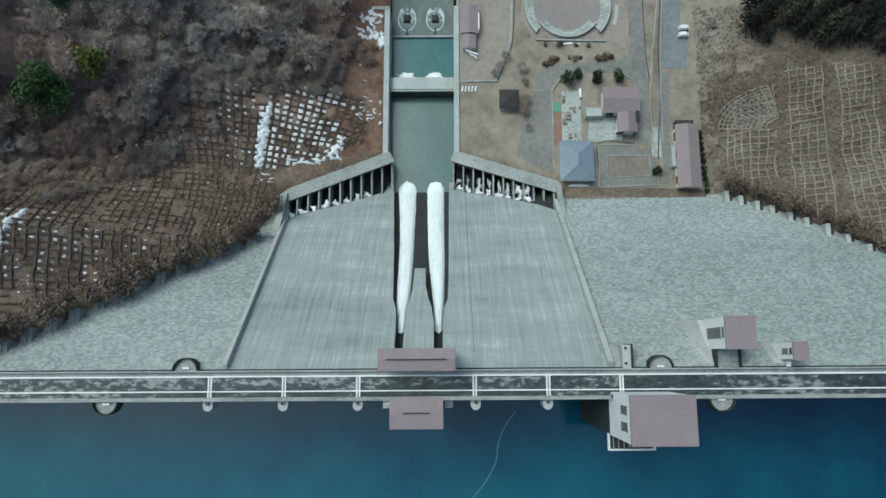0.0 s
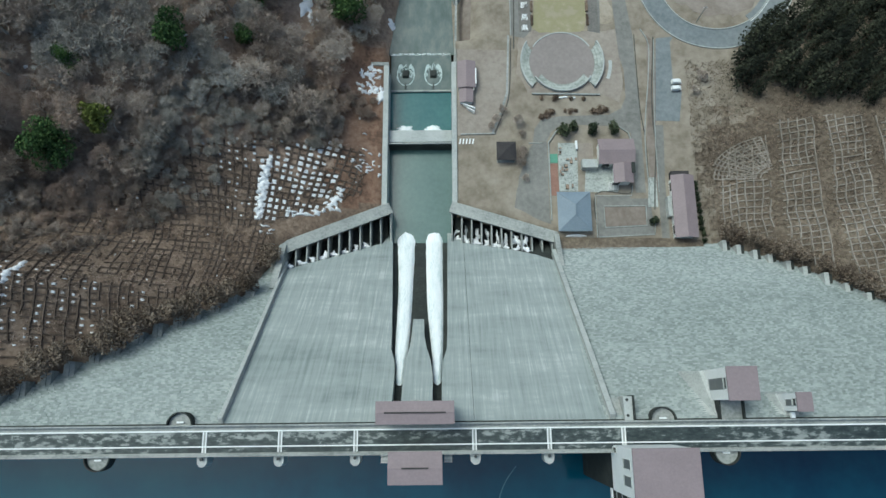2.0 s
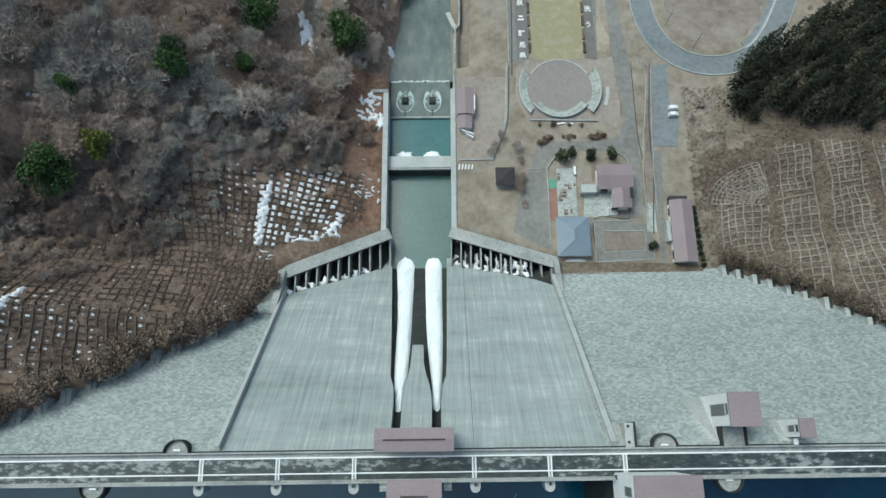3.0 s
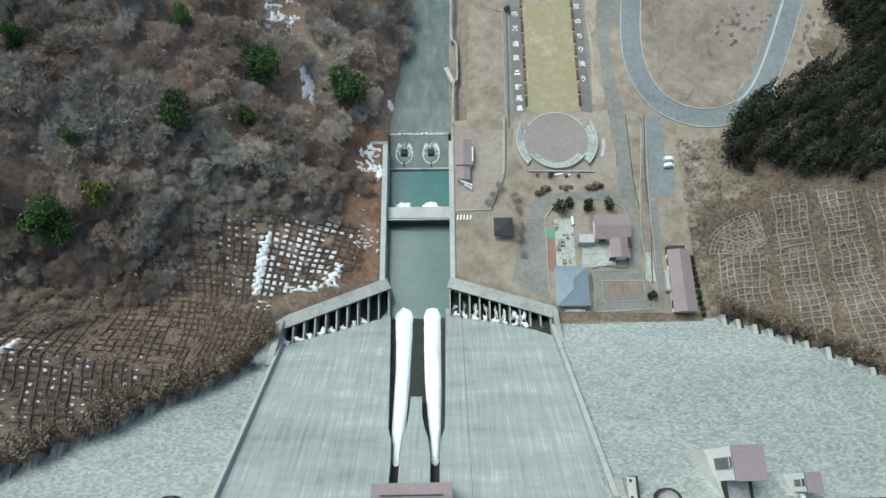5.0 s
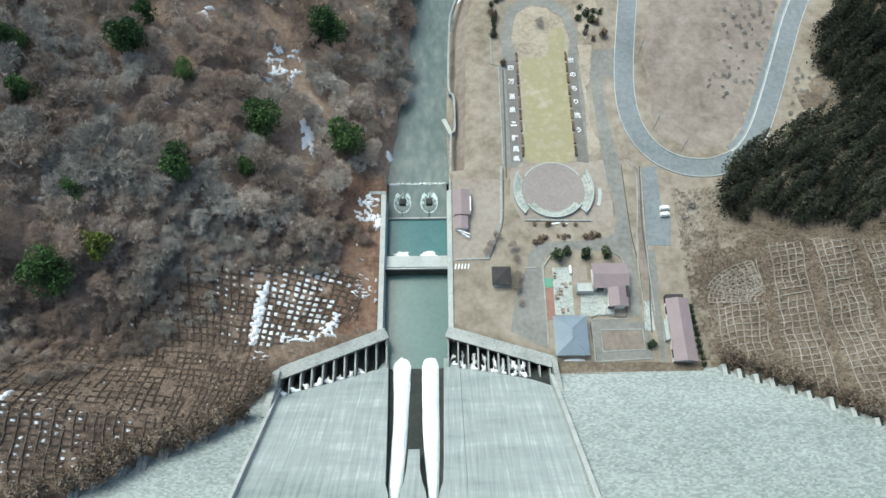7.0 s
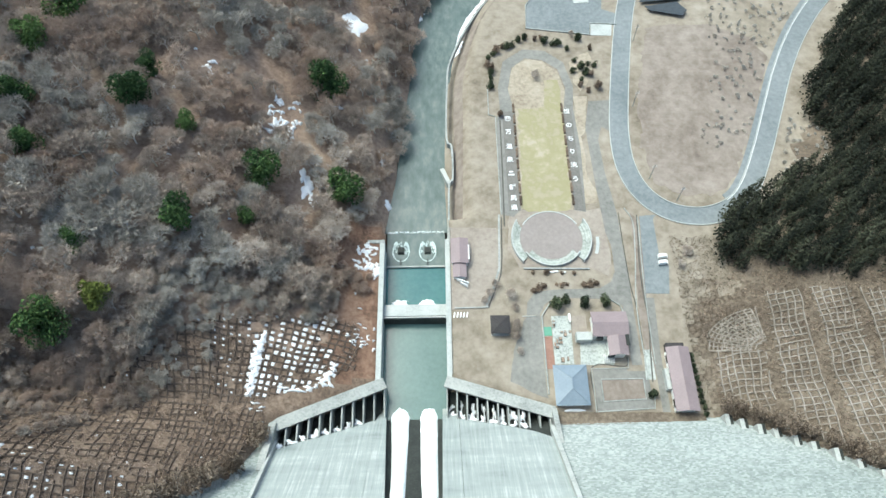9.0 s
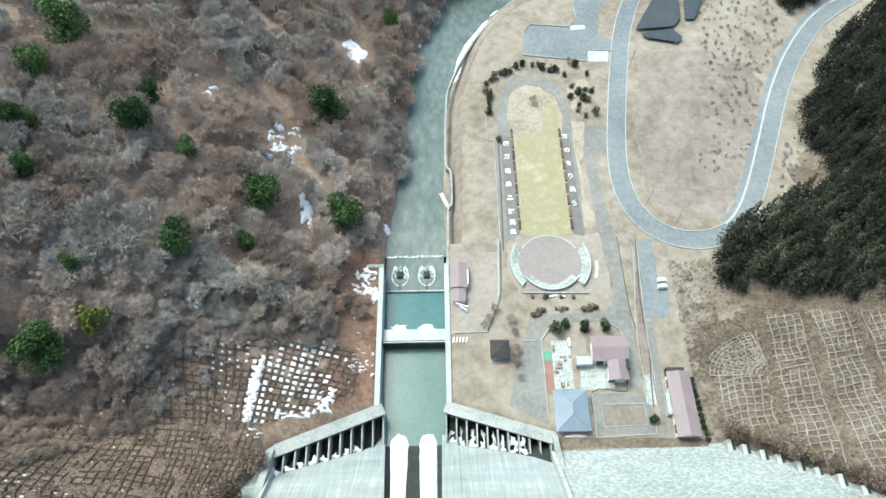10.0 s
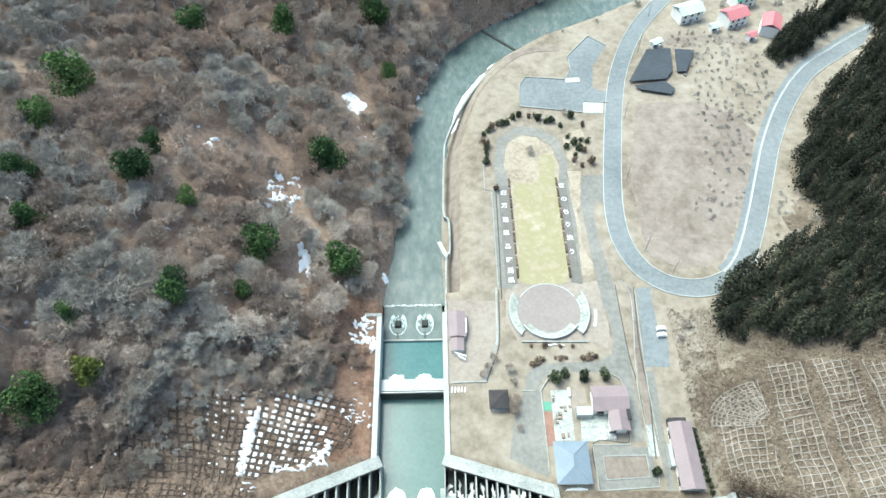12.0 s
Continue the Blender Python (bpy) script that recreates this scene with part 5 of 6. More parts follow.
# ---- plants: mesh makers that return vertices, faces and material numbers ----
class Geo:
    def __init__(self):
        self.v, self.f = [], []

    def limb(self, p, q, r0, r1, n=3):
        d = (q - p).normalized()
        a = d.orthogonal().normalized()
        b = d.cross(a)
        k = len(self.v)
        for c, r in ((p, r0), (q, r1)):
            for i in range(n):
                t = 2 * math.pi * i / n
                self.v.append(tuple(c + (a * math.cos(t) + b * math.sin(t)) * r))
        for i in range(n):
            self.f.append((k + i, k + (i + 1) % n, k + n + (i + 1) % n, k + n + i))

    def blade(self, p, q, w, r):
        d = q - p
        s = d.cross(Vector((r.uniform(-1, 1), r.uniform(-1, 1), r.uniform(-1, 1))))
        s = s.normalized() * w if s.length > 1e-6 else Vector((w, 0, 0))
        k = len(self.v)
        self.v += [tuple(p - s), tuple(p + s), tuple(q + s * 0.3), tuple(q - s * 0.3)]
        self.f.append((k, k + 1, k + 2, k + 3))

    def leaf(self, c, size, r, up=0.0):
        a = Vector((r.gauss(0, 1), r.gauss(0, 1), r.gauss(0, 1) + 1e-3)).normalized()
        if up:
            a = (a + Vector((0, 0, up))).normalized()
        u = a.orthogonal().normalized()
        u = Matrix.Rotation(r.uniform(0, 6.28), 3, a) @ u
        w = a.cross(u)
        k = len(self.v)
        self.v += [tuple(c - u * size), tuple(c + w * size * 0.6), tuple(c + u * size), tuple(c - w * size * 0.6)]
        self.f.append((k, k + 1, k + 2, k + 3))

    def mesh(self, name, material):
        me = bpy.data.meshes.new(name)
        me.from_pydata(self.v, [], self.f)
        me.materials.append(material)
        return me


def bare_tree(seed, height=9.0, twigs=True):
    """A leafless broadleaf tree: trunk with limbs, and a crown of fine twigs."""
    r = random.Random(seed)
    trunk, crown = Geo(), Geo()
    wide = r.uniform(0.75, 1.15)

    def grow(p, d, length, rad, depth):
        q = p + d * length
        (trunk if depth < 3 else crown).limb(p, q, rad, rad * 0.6, 4 if depth < 2 else 3)
        if depth == 4:
            for k in range(5):
                e = (d + Vector((r.gauss(0, 0.55), r.gauss(0, 0.55), r.gauss(0.1, 0.4)))).normalized()
                s = p.lerp(q, r.uniform(0.2, 1))
                crown.blade(s, s + e * r.uniform(0.5, 1.2) * height / 9, 0.05, r)
            return
        n = (4, 4, 4, 3)[depth] + (r.random() < 0.4)
        for k in range(n):
            a = 2 * math.pi * (k + r.uniform(-0.3, 0.3)) / n + depth
            tilt = (0.85, 0.75, 0.7, 0.7)[depth] * wide * r.uniform(0.6, 1.25)
            side = (d.orthogonal().normalized())
            side = Matrix.Rotation(a, 3, d) @ side
            e = (d * math.cos(tilt) + side * math.sin(tilt) + Vector((0, 0, 0.16))).normalized()
            grow(p.lerp(q, r.uniform(0.65, 1.0)), e, length * r.uniform(0.58, 0.8), rad * 0.63, depth + 1)

    grow(Vector((0, 0, -0.3)), Vector((r.uniform(-0.1, 0.1), r.uniform(-0.1, 0.1), 1)).normalized(), height * 0.34, height * 0.034, 0)
    return trunk, crown


def conifer(seed, height=13.0, rad=2.7):
    r = random.Random(seed)
    trunk, crown = Geo(), Geo()
    trunk.limb(Vector((0, 0, -0.4)), Vector((0, 0, height * 0.93)), 0.2, 0.03, 5)
    layers = 20
    for j in range(layers):
        f = j / (layers - 1)
        z = height * (0.16 + 0.83 * f)
        reach = rad * (1 - f) ** 0.85 * (0.86 if j % 3 else 1.12) + 0.12
        n = max(4, int(11 * (1 - f * 0.6)))
        for k in range(n):
            a = 6.28 * (k + r.uniform(-0.4, 0.4)) / n + j * 1.3
            L = reach * r.uniform(0.7, 1.15)
            d = Vector((math.cos(a), math.sin(a), 0))
            for s in (0.5, 0.8, 1.0):
                c = Vector((0, 0, z)) + d * L * s + Vector((r.gauss(0, 0.15), r.gauss(0, 0.15), -L * s * 0.35 + r.gauss(0, 0.12)))
                size = 0.55 * (1.25 - 0.5 * s) * (1 - 0.5 * f)
                crown.leaf(c, size, r, up=0.9)
    return trunk, crown


def leafy(seed, rx=2.5, rz=3.5, count=900, size=0.3, lift=1.2, lumps=9):
    """A dense evergreen or bush: leaves on overlapping lumps of uneven size."""
    r = random.Random(seed)
    trunk, crown = Geo(), Geo()
    trunk.limb(Vector((0, 0, -0.3)), Vector((0, 0, lift + rz * 0.8)), rx * 0.07, rx * 0.03, 5)
    cs = []
    for k in range(lumps):
        a, q = r.uniform(0, 6.28), r.uniform(0, 0.62)
        cs.append((Vector((rx * q * math.cos(a), rx * q * math.sin(a), lift + rz * r.uniform(0.25, 1.25))), r.uniform(0.32, 0.6) * rx))
    for c, rr in cs[:5]:
        trunk.limb(Vector((0, 0, lift * 0.8)), c, rx * 0.03, rx * 0.012, 3)
    for k in range(count):
        c, rr = cs[r.randrange(len(cs))]
        d = Vector((r.gauss(0, 1), r.gauss(0, 1), r.gauss(0.2, 1))).normalized()
        crown.leaf(c + d * rr * r.uniform(0.75, 1.08), size * r.uniform(0.6, 1.3), r, up=0.3)
    return trunk, crown


BARES = []
for k in range(7):
    tr, cr = bare_tree(100 + k)
    BARES.append((tr, cr, tr.mesh("trunk", BARK), cr.mesh("crown", TWIG), cr.mesh("crown", PALETWIG), cr.mesh("crown", BROWNTWIG)))
CONES = []
for k in range(5):
    tr, cr = conifer(200 + k)
    CONES.append((tr, cr, tr.mesh("trunk", CEDARBARK), cr.mesh("crown", CEDAR)))


def plant(name, meshes, x, y, size, turn, label, category, group, z=None, squash=1.0):
    ob = new(name)
    tagged(ob, label, category, group)
    for nm, me in zip(("trunk", "crown"), meshes):
        o = new(nm, me)
        o.parent = ob
    ob.matrix_world = Matrix.Translation((x, y, (ground_z(x, y) if z is None else z) - 0.15)) @ Matrix.Rotation(turn, 4, "Z") @ Matrix.Diagonal((size, size, size * squash, 1))
    return ob


def joined(name, items, material, which, label):
    """Many far plants of one kind as one mesh; items are (kind, x, y, size, turn, squash)."""
    vs, fs, base = [], [], 0
    cache = {}
    for geo, x, y, size, turn, squash in items:
        if id(geo[which]) not in cache:
            lens = geo[which].f
            cache[id(geo[which])] = (np.array(geo[which].v), np.array(lens))
        v, f = cache[id(geo[which])]
        c, s = math.cos(turn), math.sin(turn)
        w = np.empty_like(v)
        w[:, 0] = (v[:, 0] * c - v[:, 1] * s) * size + x
        w[:, 1] = (v[:, 0] * s + v[:, 1] * c) * size + y
        w[:, 2] = v[:, 2] * size * squash + ground_z(x, y) - 0.15
        vs.append(w)
        fs.append(f + base)
        base += len(v)
    v, f = np.concatenate(vs), np.concatenate(fs)
    me = bpy.data.meshes.new(name)
    me.vertices.add(len(v))
    me.vertices.foreach_set("co", v.ravel())
    me.loops.add(f.size)
    me.loops.foreach_set("vertex_index", f.ravel())
    me.polygons.add(len(f))
    me.polygons.foreach_set("loop_start", np.arange(0, f.size, 4))
    me.update(calc_edges=True)
    me.materials.append(material)
    return tagged(new(name, me), label, "woods", kind="stuff")


# ---- left hillside: leafless wood ----
rng = random.Random(21)
EVERGREENS = [(-56.8, 123.8, 1.3), (-32.1, 125.7, 1.35), (-39.1, 166.5, 1.5), (-76.5, 100.4, 1.2), (-103.3, 66.0, 1.3), (-98.8, 87.6, 0.8), (-92.3, 137.6, 1.2), (-114.3, 164.4, 1.5), (-61.0, 226.7, 1.3), (-25.6, 251.9, 1.4), (-79.2, 134.4, 0.7), (-114.0, 113.8, 0.9), (-90.2, 150.1, 0.8), (-89.9, 211.8, 1.2), (-19.2, 224.6, 1.0), (-118.5, 147.5, 1.0), (-60, 108, 0.7), (-118, 128, 1.0)]
CLEARINGS = [(-33, 206, 7), (-44, 124, 6), (-20, 131, 3), (-54, 152, 8), (-24, 106, 8), (-77, 161, 6), (-60, 168, 8), (-45, 140, 5), (-28, 96, 5)]


def crib_top(x):
    return ramp(x, (-116, -97, -80, -73, -63, -39, -28), (44, 53, 66, 72, 76, 80, 80))


def clear(x, y):
    for cx, cy, r in CLEARINGS:
        if (x - cx) ** 2 + (y - cy) ** 2 < r * r:
            return True
    for cx, cy, s in EVERGREENS:
        if (x - cx) ** 2 + (y - cy) ** 2 < (3.4 * s) ** 2:
            return True
    return False


def species(x, y):
    """Stands of one kind of tree: pale grey, mixed or brown."""
    v = noise.noise((x * 0.035, y * 0.035, 12.0)) + 0.55 * noise.noise((x * 0.21, y * 0.21, 2.0))
    return PALETWIG if v > 0.16 else BROWNTWIG if v < -0.22 else TWIG


near, far = [], []
y = 46.0
row = 0
while y < 330:
    x = max(-20.0, ramp(y, RIV_Y, RIV_L)) - (row % 2) * 2.6
    while x > -270:
        px, py = x + rng.uniform(-2.1, 2.1), y + rng.uniform(-2.1, 2.1)
        le = ramp(py, RIV_Y, RIV_L)
        reddish = px > -34 and py < 116
        if py > crib_top(px) + 3.5 and px < le - (0.6 if py > 126 else 4.5) and not clear(px, py) and rng.random() < (0.3 if reddish else 0.9):
            g = rng.choice(BARES)
            size = rng.uniform(0.75, 1.3) * (0.55 if reddish else 1.0) * (1.2 if 84 < py < 118 else 1.0)
            if py < 88 and px > -75:
                size *= 0.7
            it = (g, px, py, size, rng.uniform(0, 6.28), rng.uniform(0.85, 1.1))
            (near if (-72 < px < -24 and 80 < py < 150) and len(near) < 210 else far).append(it)
        x -= 5.7
    y += 5.2
    row += 1
for k in range(620):
    px = rng.uniform(-118, -24)
    py = crib_top(px) + (rng.uniform(-1, 20) if k % 3 or px > -66 else rng.uniform(-14, 4))
    if px < -34 or py > 92:
        far.append((rng.choice(BARES), px, py, rng.uniform(0.26, 0.52), rng.uniform(0, 6.28), rng.uniform(0.8, 1.1)))
for g, px, py, size, turn, sq in near:
    tw = species(px, py)
    plant("bare_tree", (g[2], g[3 if tw is TWIG else 4 if tw is PALETWIG else 5]), px, py, size, turn, "leafless grey-brown tree on the hillside", "tree", "bare trees on the hillside", squash=sq)
joined("woods_trunks", far, BARK, 0, "leafless trunks and limbs of the hillside wood")
for tw, lab in ((PALETWIG, "pale grey twigs of bare trees in the hillside wood"), (TWIG, "haze of bare twigs over the hillside wood"), (BROWNTWIG, "brown twigs of bare trees in the hillside wood")):
    joined("woods_twigs", [it for it in far if species(it[1], it[2]) is tw], tw, 1, lab)

LEAFY = []
for k in range(3):
    tr, cr = leafy(300 + k, 2.9, 4.2, 3000, 0.22, lumps=16)
    LEAFY.append((tr.mesh("trunk", BARK), cr.mesh("crown", EVERGREEN)))
for k, (px, py, s) in enumerate(EVERGREENS):
    plant("evergreen_tree", LEAFY[k % 3], px, py, s * 1.6, k * 1.7, "dark green evergreen tree among bare trees", "tree", "evergreens in the wood")
tr, cr = leafy(330, 2.6, 3.6, 1300, 0.32)
plant("evergreen_tree", (tr.mesh("trunk", BARK), cr.mesh("crown", YELLOWGREEN)), -92.5, 74.4, 1.7, 0.4, "yellow-green leafy tree at the edge of the wood", "tree", "evergreens in the wood")

# low brown undergrowth between the trees
g = Geo()
r = random.Random(31)
for k in range(26000):
    px, py = r.uniform(-210, -21), r.uniform(20, 300)
    if px > ramp(py, RIV_Y, RIV_L) - 3 or py < on_face(0, min(66, ground_z(px, py))).y + 1 or ground_z(px, py) < 0:
        continue
    c = Vector((px, py, ground_z(px, py)))
    for i in range(2):
        e = Vector((r.gauss(0, 0.7), r.gauss(0, 0.7), r.uniform(0.3, 1.2)))
        g.blade(c, c + e, 0.05, r)
tagged(new("undergrowth", g.mesh("undergrowth", BROWNLEAF)), "brown withered undergrowth on the hillside", "undergrowth", kind="stuff")

# ---- crib frames on the cut slopes ----
def beam_run(g, pts, w, h):
    """A beam draped over the ground along plan points."""
    last = None
    for k, p in enumerate(pts):
        q = pts[min(k + 1, len(pts) - 1)] - pts[max(k - 1, 0)]
        q.normalize()
        s = Vector((-q.y, q.x)) * w / 2
        z = ground_z(p.x, p.y)
        row = len(g.v)
        g.v += [(p.x - s.x, p.y - s.y, z - 0.5), (p.x - s.x, p.y - s.y, z + h), (p.x + s.x, p.y + s.y, z + h), (p.x + s.x, p.y + s.y, z - 0.5)]
        if last is not None:
            for a in range(3):
                g.f.append((last + a, last + a + 1, row + a + 1, row + a))
        last = row


FACE_Y = {}


def face_y(x, margin=1.0):
    """Where the ground meets the dam face at x."""
    key = round(x * 2)
    if key not in FACE_Y:
        FACE_Y[key] = meet_face(key / 2)
    return FACE_Y[key] + margin


def meet_face(x):
    lo, hi = 0.0, 60.0
    for _ in range(24):
        m = (lo + hi) / 2
        if on_face(x, ground_z(x, m) + 0.5).y > m:
            lo = m
        else:
            hi = m
    return hi


g = Geo()
pitch = 1.8


def crib_l(u, v):
    """Plan place of crib coordinates u (from the channel outward, minus) and v (up the valley)."""
    lean = ramp(u, (-75, -60, -35), (-0.08, 0.08, 0.36))
    return Vector((u + lean * (v - 58) + 0.3 * noise.noise((u, v * 0.3, 0)) + 0.8 * noise.noise((u * 0.06, v * 0.09, 6)), v - 0.10 * max(-12.0, min(15.0, u + 45)) + 0.3 * noise.noise((u * 0.4, v, 4)) + 0.8 * noise.noise((u * 0.09, v * 0.06, 16))))


def in_left(p):
    y0 = max(face_y(p.x, 5.5), 47.8 + (p.x + 51.2) * 0.4675 + 6.5) if p.x > -52 else face_y(p.x, 5.5)
    return y0 < p.y < crib_top(p.x) + 1 and -116 < p.x < -27

for along in (0, 1):
    for i in range(-8, 60):
        run = []
        for j in range(0, 130):
            p = crib_l(-22 - i * pitch, 12 + j * pitch / 2) if along == 0 else crib_l(-20 - j * pitch / 2, 12 + i * pitch)
            if in_left(p) and noise.noise((p.x * 0.33, p.y * 0.33, 8.0)) > -0.3:
                run.append(p)
            else:
                if len(run) > 2:
                    beam_run(g, run, 0.38, 0.4)
                run = []
        if len(run) > 2:
            beam_run(g, run, 0.38, 0.4)
tagged(new("crib_frame", g.mesh("crib_frame", OLDCRIB)), "concrete crib frame on the cut slope, darkened for shadow lines", "crib frame", kind="stuff")

# withered bushes in the cells of both cut slopes
def tufts(spots, leaves, size, material, label, seed):
    g = Geo()
    r = random.Random(seed)
    for x, y, w in spots:
        z = ground_z(x, y)
        for _ in range(leaves):
            g.leaf(Vector((x + r.gauss(0, 0.42) * w, y + r.gauss(0, 0.42) * w, z + abs(r.gauss(0.35, 0.3)) * w)), size * r.uniform(0.6, 1.3), r, up=0.4)
    return tagged(new("withered_bushes", g.mesh("withered_bushes", material)), label, "bushes", kind="stuff")


r = random.Random(61)
spots = []
while len(spots) < 5200:
    px, py = r.uniform(-117, -27), r.uniform(14, 88)
    if in_left(Vector((px, py))) and (noise.noise((px * 0.2, py * 0.2, 4.0)) > -0.1 or r.random() < 0.3) and not (-58 < px < -34 and py > 56 and r.random() < 0.75):
        spots.append((px, py, r.uniform(0.5, 1.3)))
tufts(spots[:2800], 9, 0.17, BROWNLEAF, "brown withered bushes growing through the crib frame", 62)
tufts(spots[2800:], 9, 0.17, BROWNTWIG, "pale brown dry bushes growing through the crib frame", 63)

# snow left in the cells of the crib frame
bm = bm_new()
r = random.Random(5)
for i in range(4, 54):
    for j in range(0, 44):
        u, v = -22 - (i + 0.5) * pitch, 12 + (j + 0.5) * pitch
        c = crib_l(u, v)
        if not in_left(c):
            continue
        patchy = noise.noise((c.x * 0.1, c.y * 0.1, 3))
        if -66 < c.x < -33 and c.y > 55:
            dens = 0.92 if c.x > -57 else 0.6
            if patchy < -0.12:
                dens *= 0.4
        elif c.x < -76 and c.y < 34:
            dens = 0.55 if patchy > 0.0 else 0.22
        else:
            dens = 0.05
        if r.random() > dens:
            continue
        q = []
        for du, dv in ((-1, -1), (1, -1), (1, 1), (-1, 1)):
            s = 0.34 * pitch * r.uniform(0.5, 1.0) * (0.42 if dens < 0.3 else 0.55 if c.x < -57 else 1.0)
            p = crib_l(u + du * s, v + dv * s)
            q.append((p.x, p.y))
        mid = [((q[k][0] + q[(k + 1) % 4][0]) / 2 + r.uniform(-0.1, 0.1), (q[k][1] + q[(k + 1) % 4][1]) / 2 + r.uniform(-0.1, 0.1)) for k in range(4)]
        pts = [w for k in range(4) for w in (q[k], mid[k])]
        prism(bm, pts, lambda x, y: ground_z(x, y) - 0.3, lambda x, y: ground_z(x, y) + 0.3)
single("snow_cells", bm, SNOW, "small patches of old snow in the crib cells", "snow", kind="stuff")


def snow_patch(spots, label, seed, rough=0.45):
    ob = thing("snow_patch", label, "snow", "old snow patches")
    r = random.Random(seed)
    for cx, cy, rx, ry in spots:
        bm = bm_new()
        blob_mesh(bm, cx, cy, rx, ry, ground_z, 0.7, r, 26, 3, rough)
        part("snow_lump", bm, SNOW, ob, smooth=True)
    return ob


snow_patch([(-53.4 - 3.2 * (k / 15) ** 0.7 + 0.5 * math.sin(k * 2.3), 72.0 - 17.0 * k / 15, 1.0 + 0.6 * math.sin(k * 0.21), 1.3) for k in range(16)], "long strip of old snow on the crib slope", 1)
snow_patch([(-35.2, 62.6, 1.9, 1.8), (-33.6, 65.2, 1.3, 1.5), (-36.6, 60.2, 1.4, 1.1), (-34.4, 59.9, 0.8, 1.0)], "ragged patch of old snow above the gallery", 2, 0.7)
snow_patch([(-44.0, 57.3, 2.4, 0.8), (-40.4, 58.2, 1.6, 0.9), (-47.8, 57.6, 1.6, 0.8), (-38.4, 59.0, 0.8, 0.7)], "strip of old snow along the gallery deck", 3, 0.6)
snow_patch([(-54.8, 52.6, 1.2, 0.5), (-52.8, 51.6, 0.9, 0.5), (-55.6, 50.8, 0.8, 0.4), (-53.4, 50.4, 0.7, 0.4)], "scraps of old snow at the end of the gallery", 4, 0.7)
snow_patch([(-101.4 - 1.9 * k / 11 + 0.3 * math.sin(k * 2.1), 33.5 - 13.5 * k / 11, 0.75 + 0.2 * math.sin(k), 1.1) for k in range(12)], "narrow strip of old snow down the slope", 5)
r = random.Random(17)
snow_patch([(-24.6 + r.uniform(-4.0, 3.2), 104.5 + r.uniform(-6, 5.6), r.uniform(0.5, 1.5), r.uniform(0.5, 1.5)) for k in range(26)], "broken old snow behind the channel wall", 6, 0.8)
snow_patch([(-26.5 + r.uniform(-4, 4.5), 76 + r.uniform(-4.5, 5), r.uniform(0.3, 0.8), r.uniform(0.25, 0.6)) for k in range(24)], "scattered old snow on the reddish slope", 7, 0.8)
snow_patch([(-33.2, 205.5, 4.2, 6.0), (-35, 209, 2.5, 3.0)], "round patch of old snow among bare trees", 8, 0.5)
snow_patch([(-46.5, 130, 1.7, 3.6), (-45.2, 126, 2.0, 4.2), (-43.8, 121.8, 1.1, 2.6), (-41.8, 122.5, 0.9, 1.6)], "long patch of old snow in a clearing", 9, 0.6)
snow_patch([(-19.4, 131, 1.6, 2.0)], "small patch of old snow on the bank", 10, 0.5)
snow_patch([(-54 + r.uniform(-5, 5), 151 + r.uniform(-9, 9), r.uniform(0.4, 1.1), r.uniform(0.5, 1.3)) for k in range(38)], "scattered old snow in the wood", 11, 0.8)
snow_patch([(-77.3, 160, 1.4, 2.0), (-76.3, 163.5, 1.2, 1.0), (-21.5, 147, 1.2, 2.0), (-37.5, 163, 1.4, 2.0), (-22, 150, 0.8, 1.2)], "small scraps of old snow in the wood", 12, 0.8)
snow_patch([(-110 + 85 * r.random(), 85 + 150 * r.random(), r.uniform(0.3, 0.6), r.uniform(0.3, 0.6)) for k in range(45)], "tiny flecks of old snow in the wood", 13, 0.8)
snow_patch([(ramp(207 + 2.6 * k, RIV_Y, RIV_R) + 2.0, 207 + 2.6 * k, 1.7 + 0.06 * k, 2.4) for k in range(14)], "bank of old snow beside the river", 14, 0.5)
snow_patch([(26.5, 247.5, 2.2, 1.8)], "small snow patch at the river bend", 15, 0.6)
snow_patch([(-7 + 1.9 * k, 228 + 2.9 * k, 1.1, 1.5) for k in range(4)] + [(3 + 2.6 * k, 250 + 3.0 * k, 1.9, 1.5) for k in range(8)], "line of snow along the far river bank", 16, 0.7)

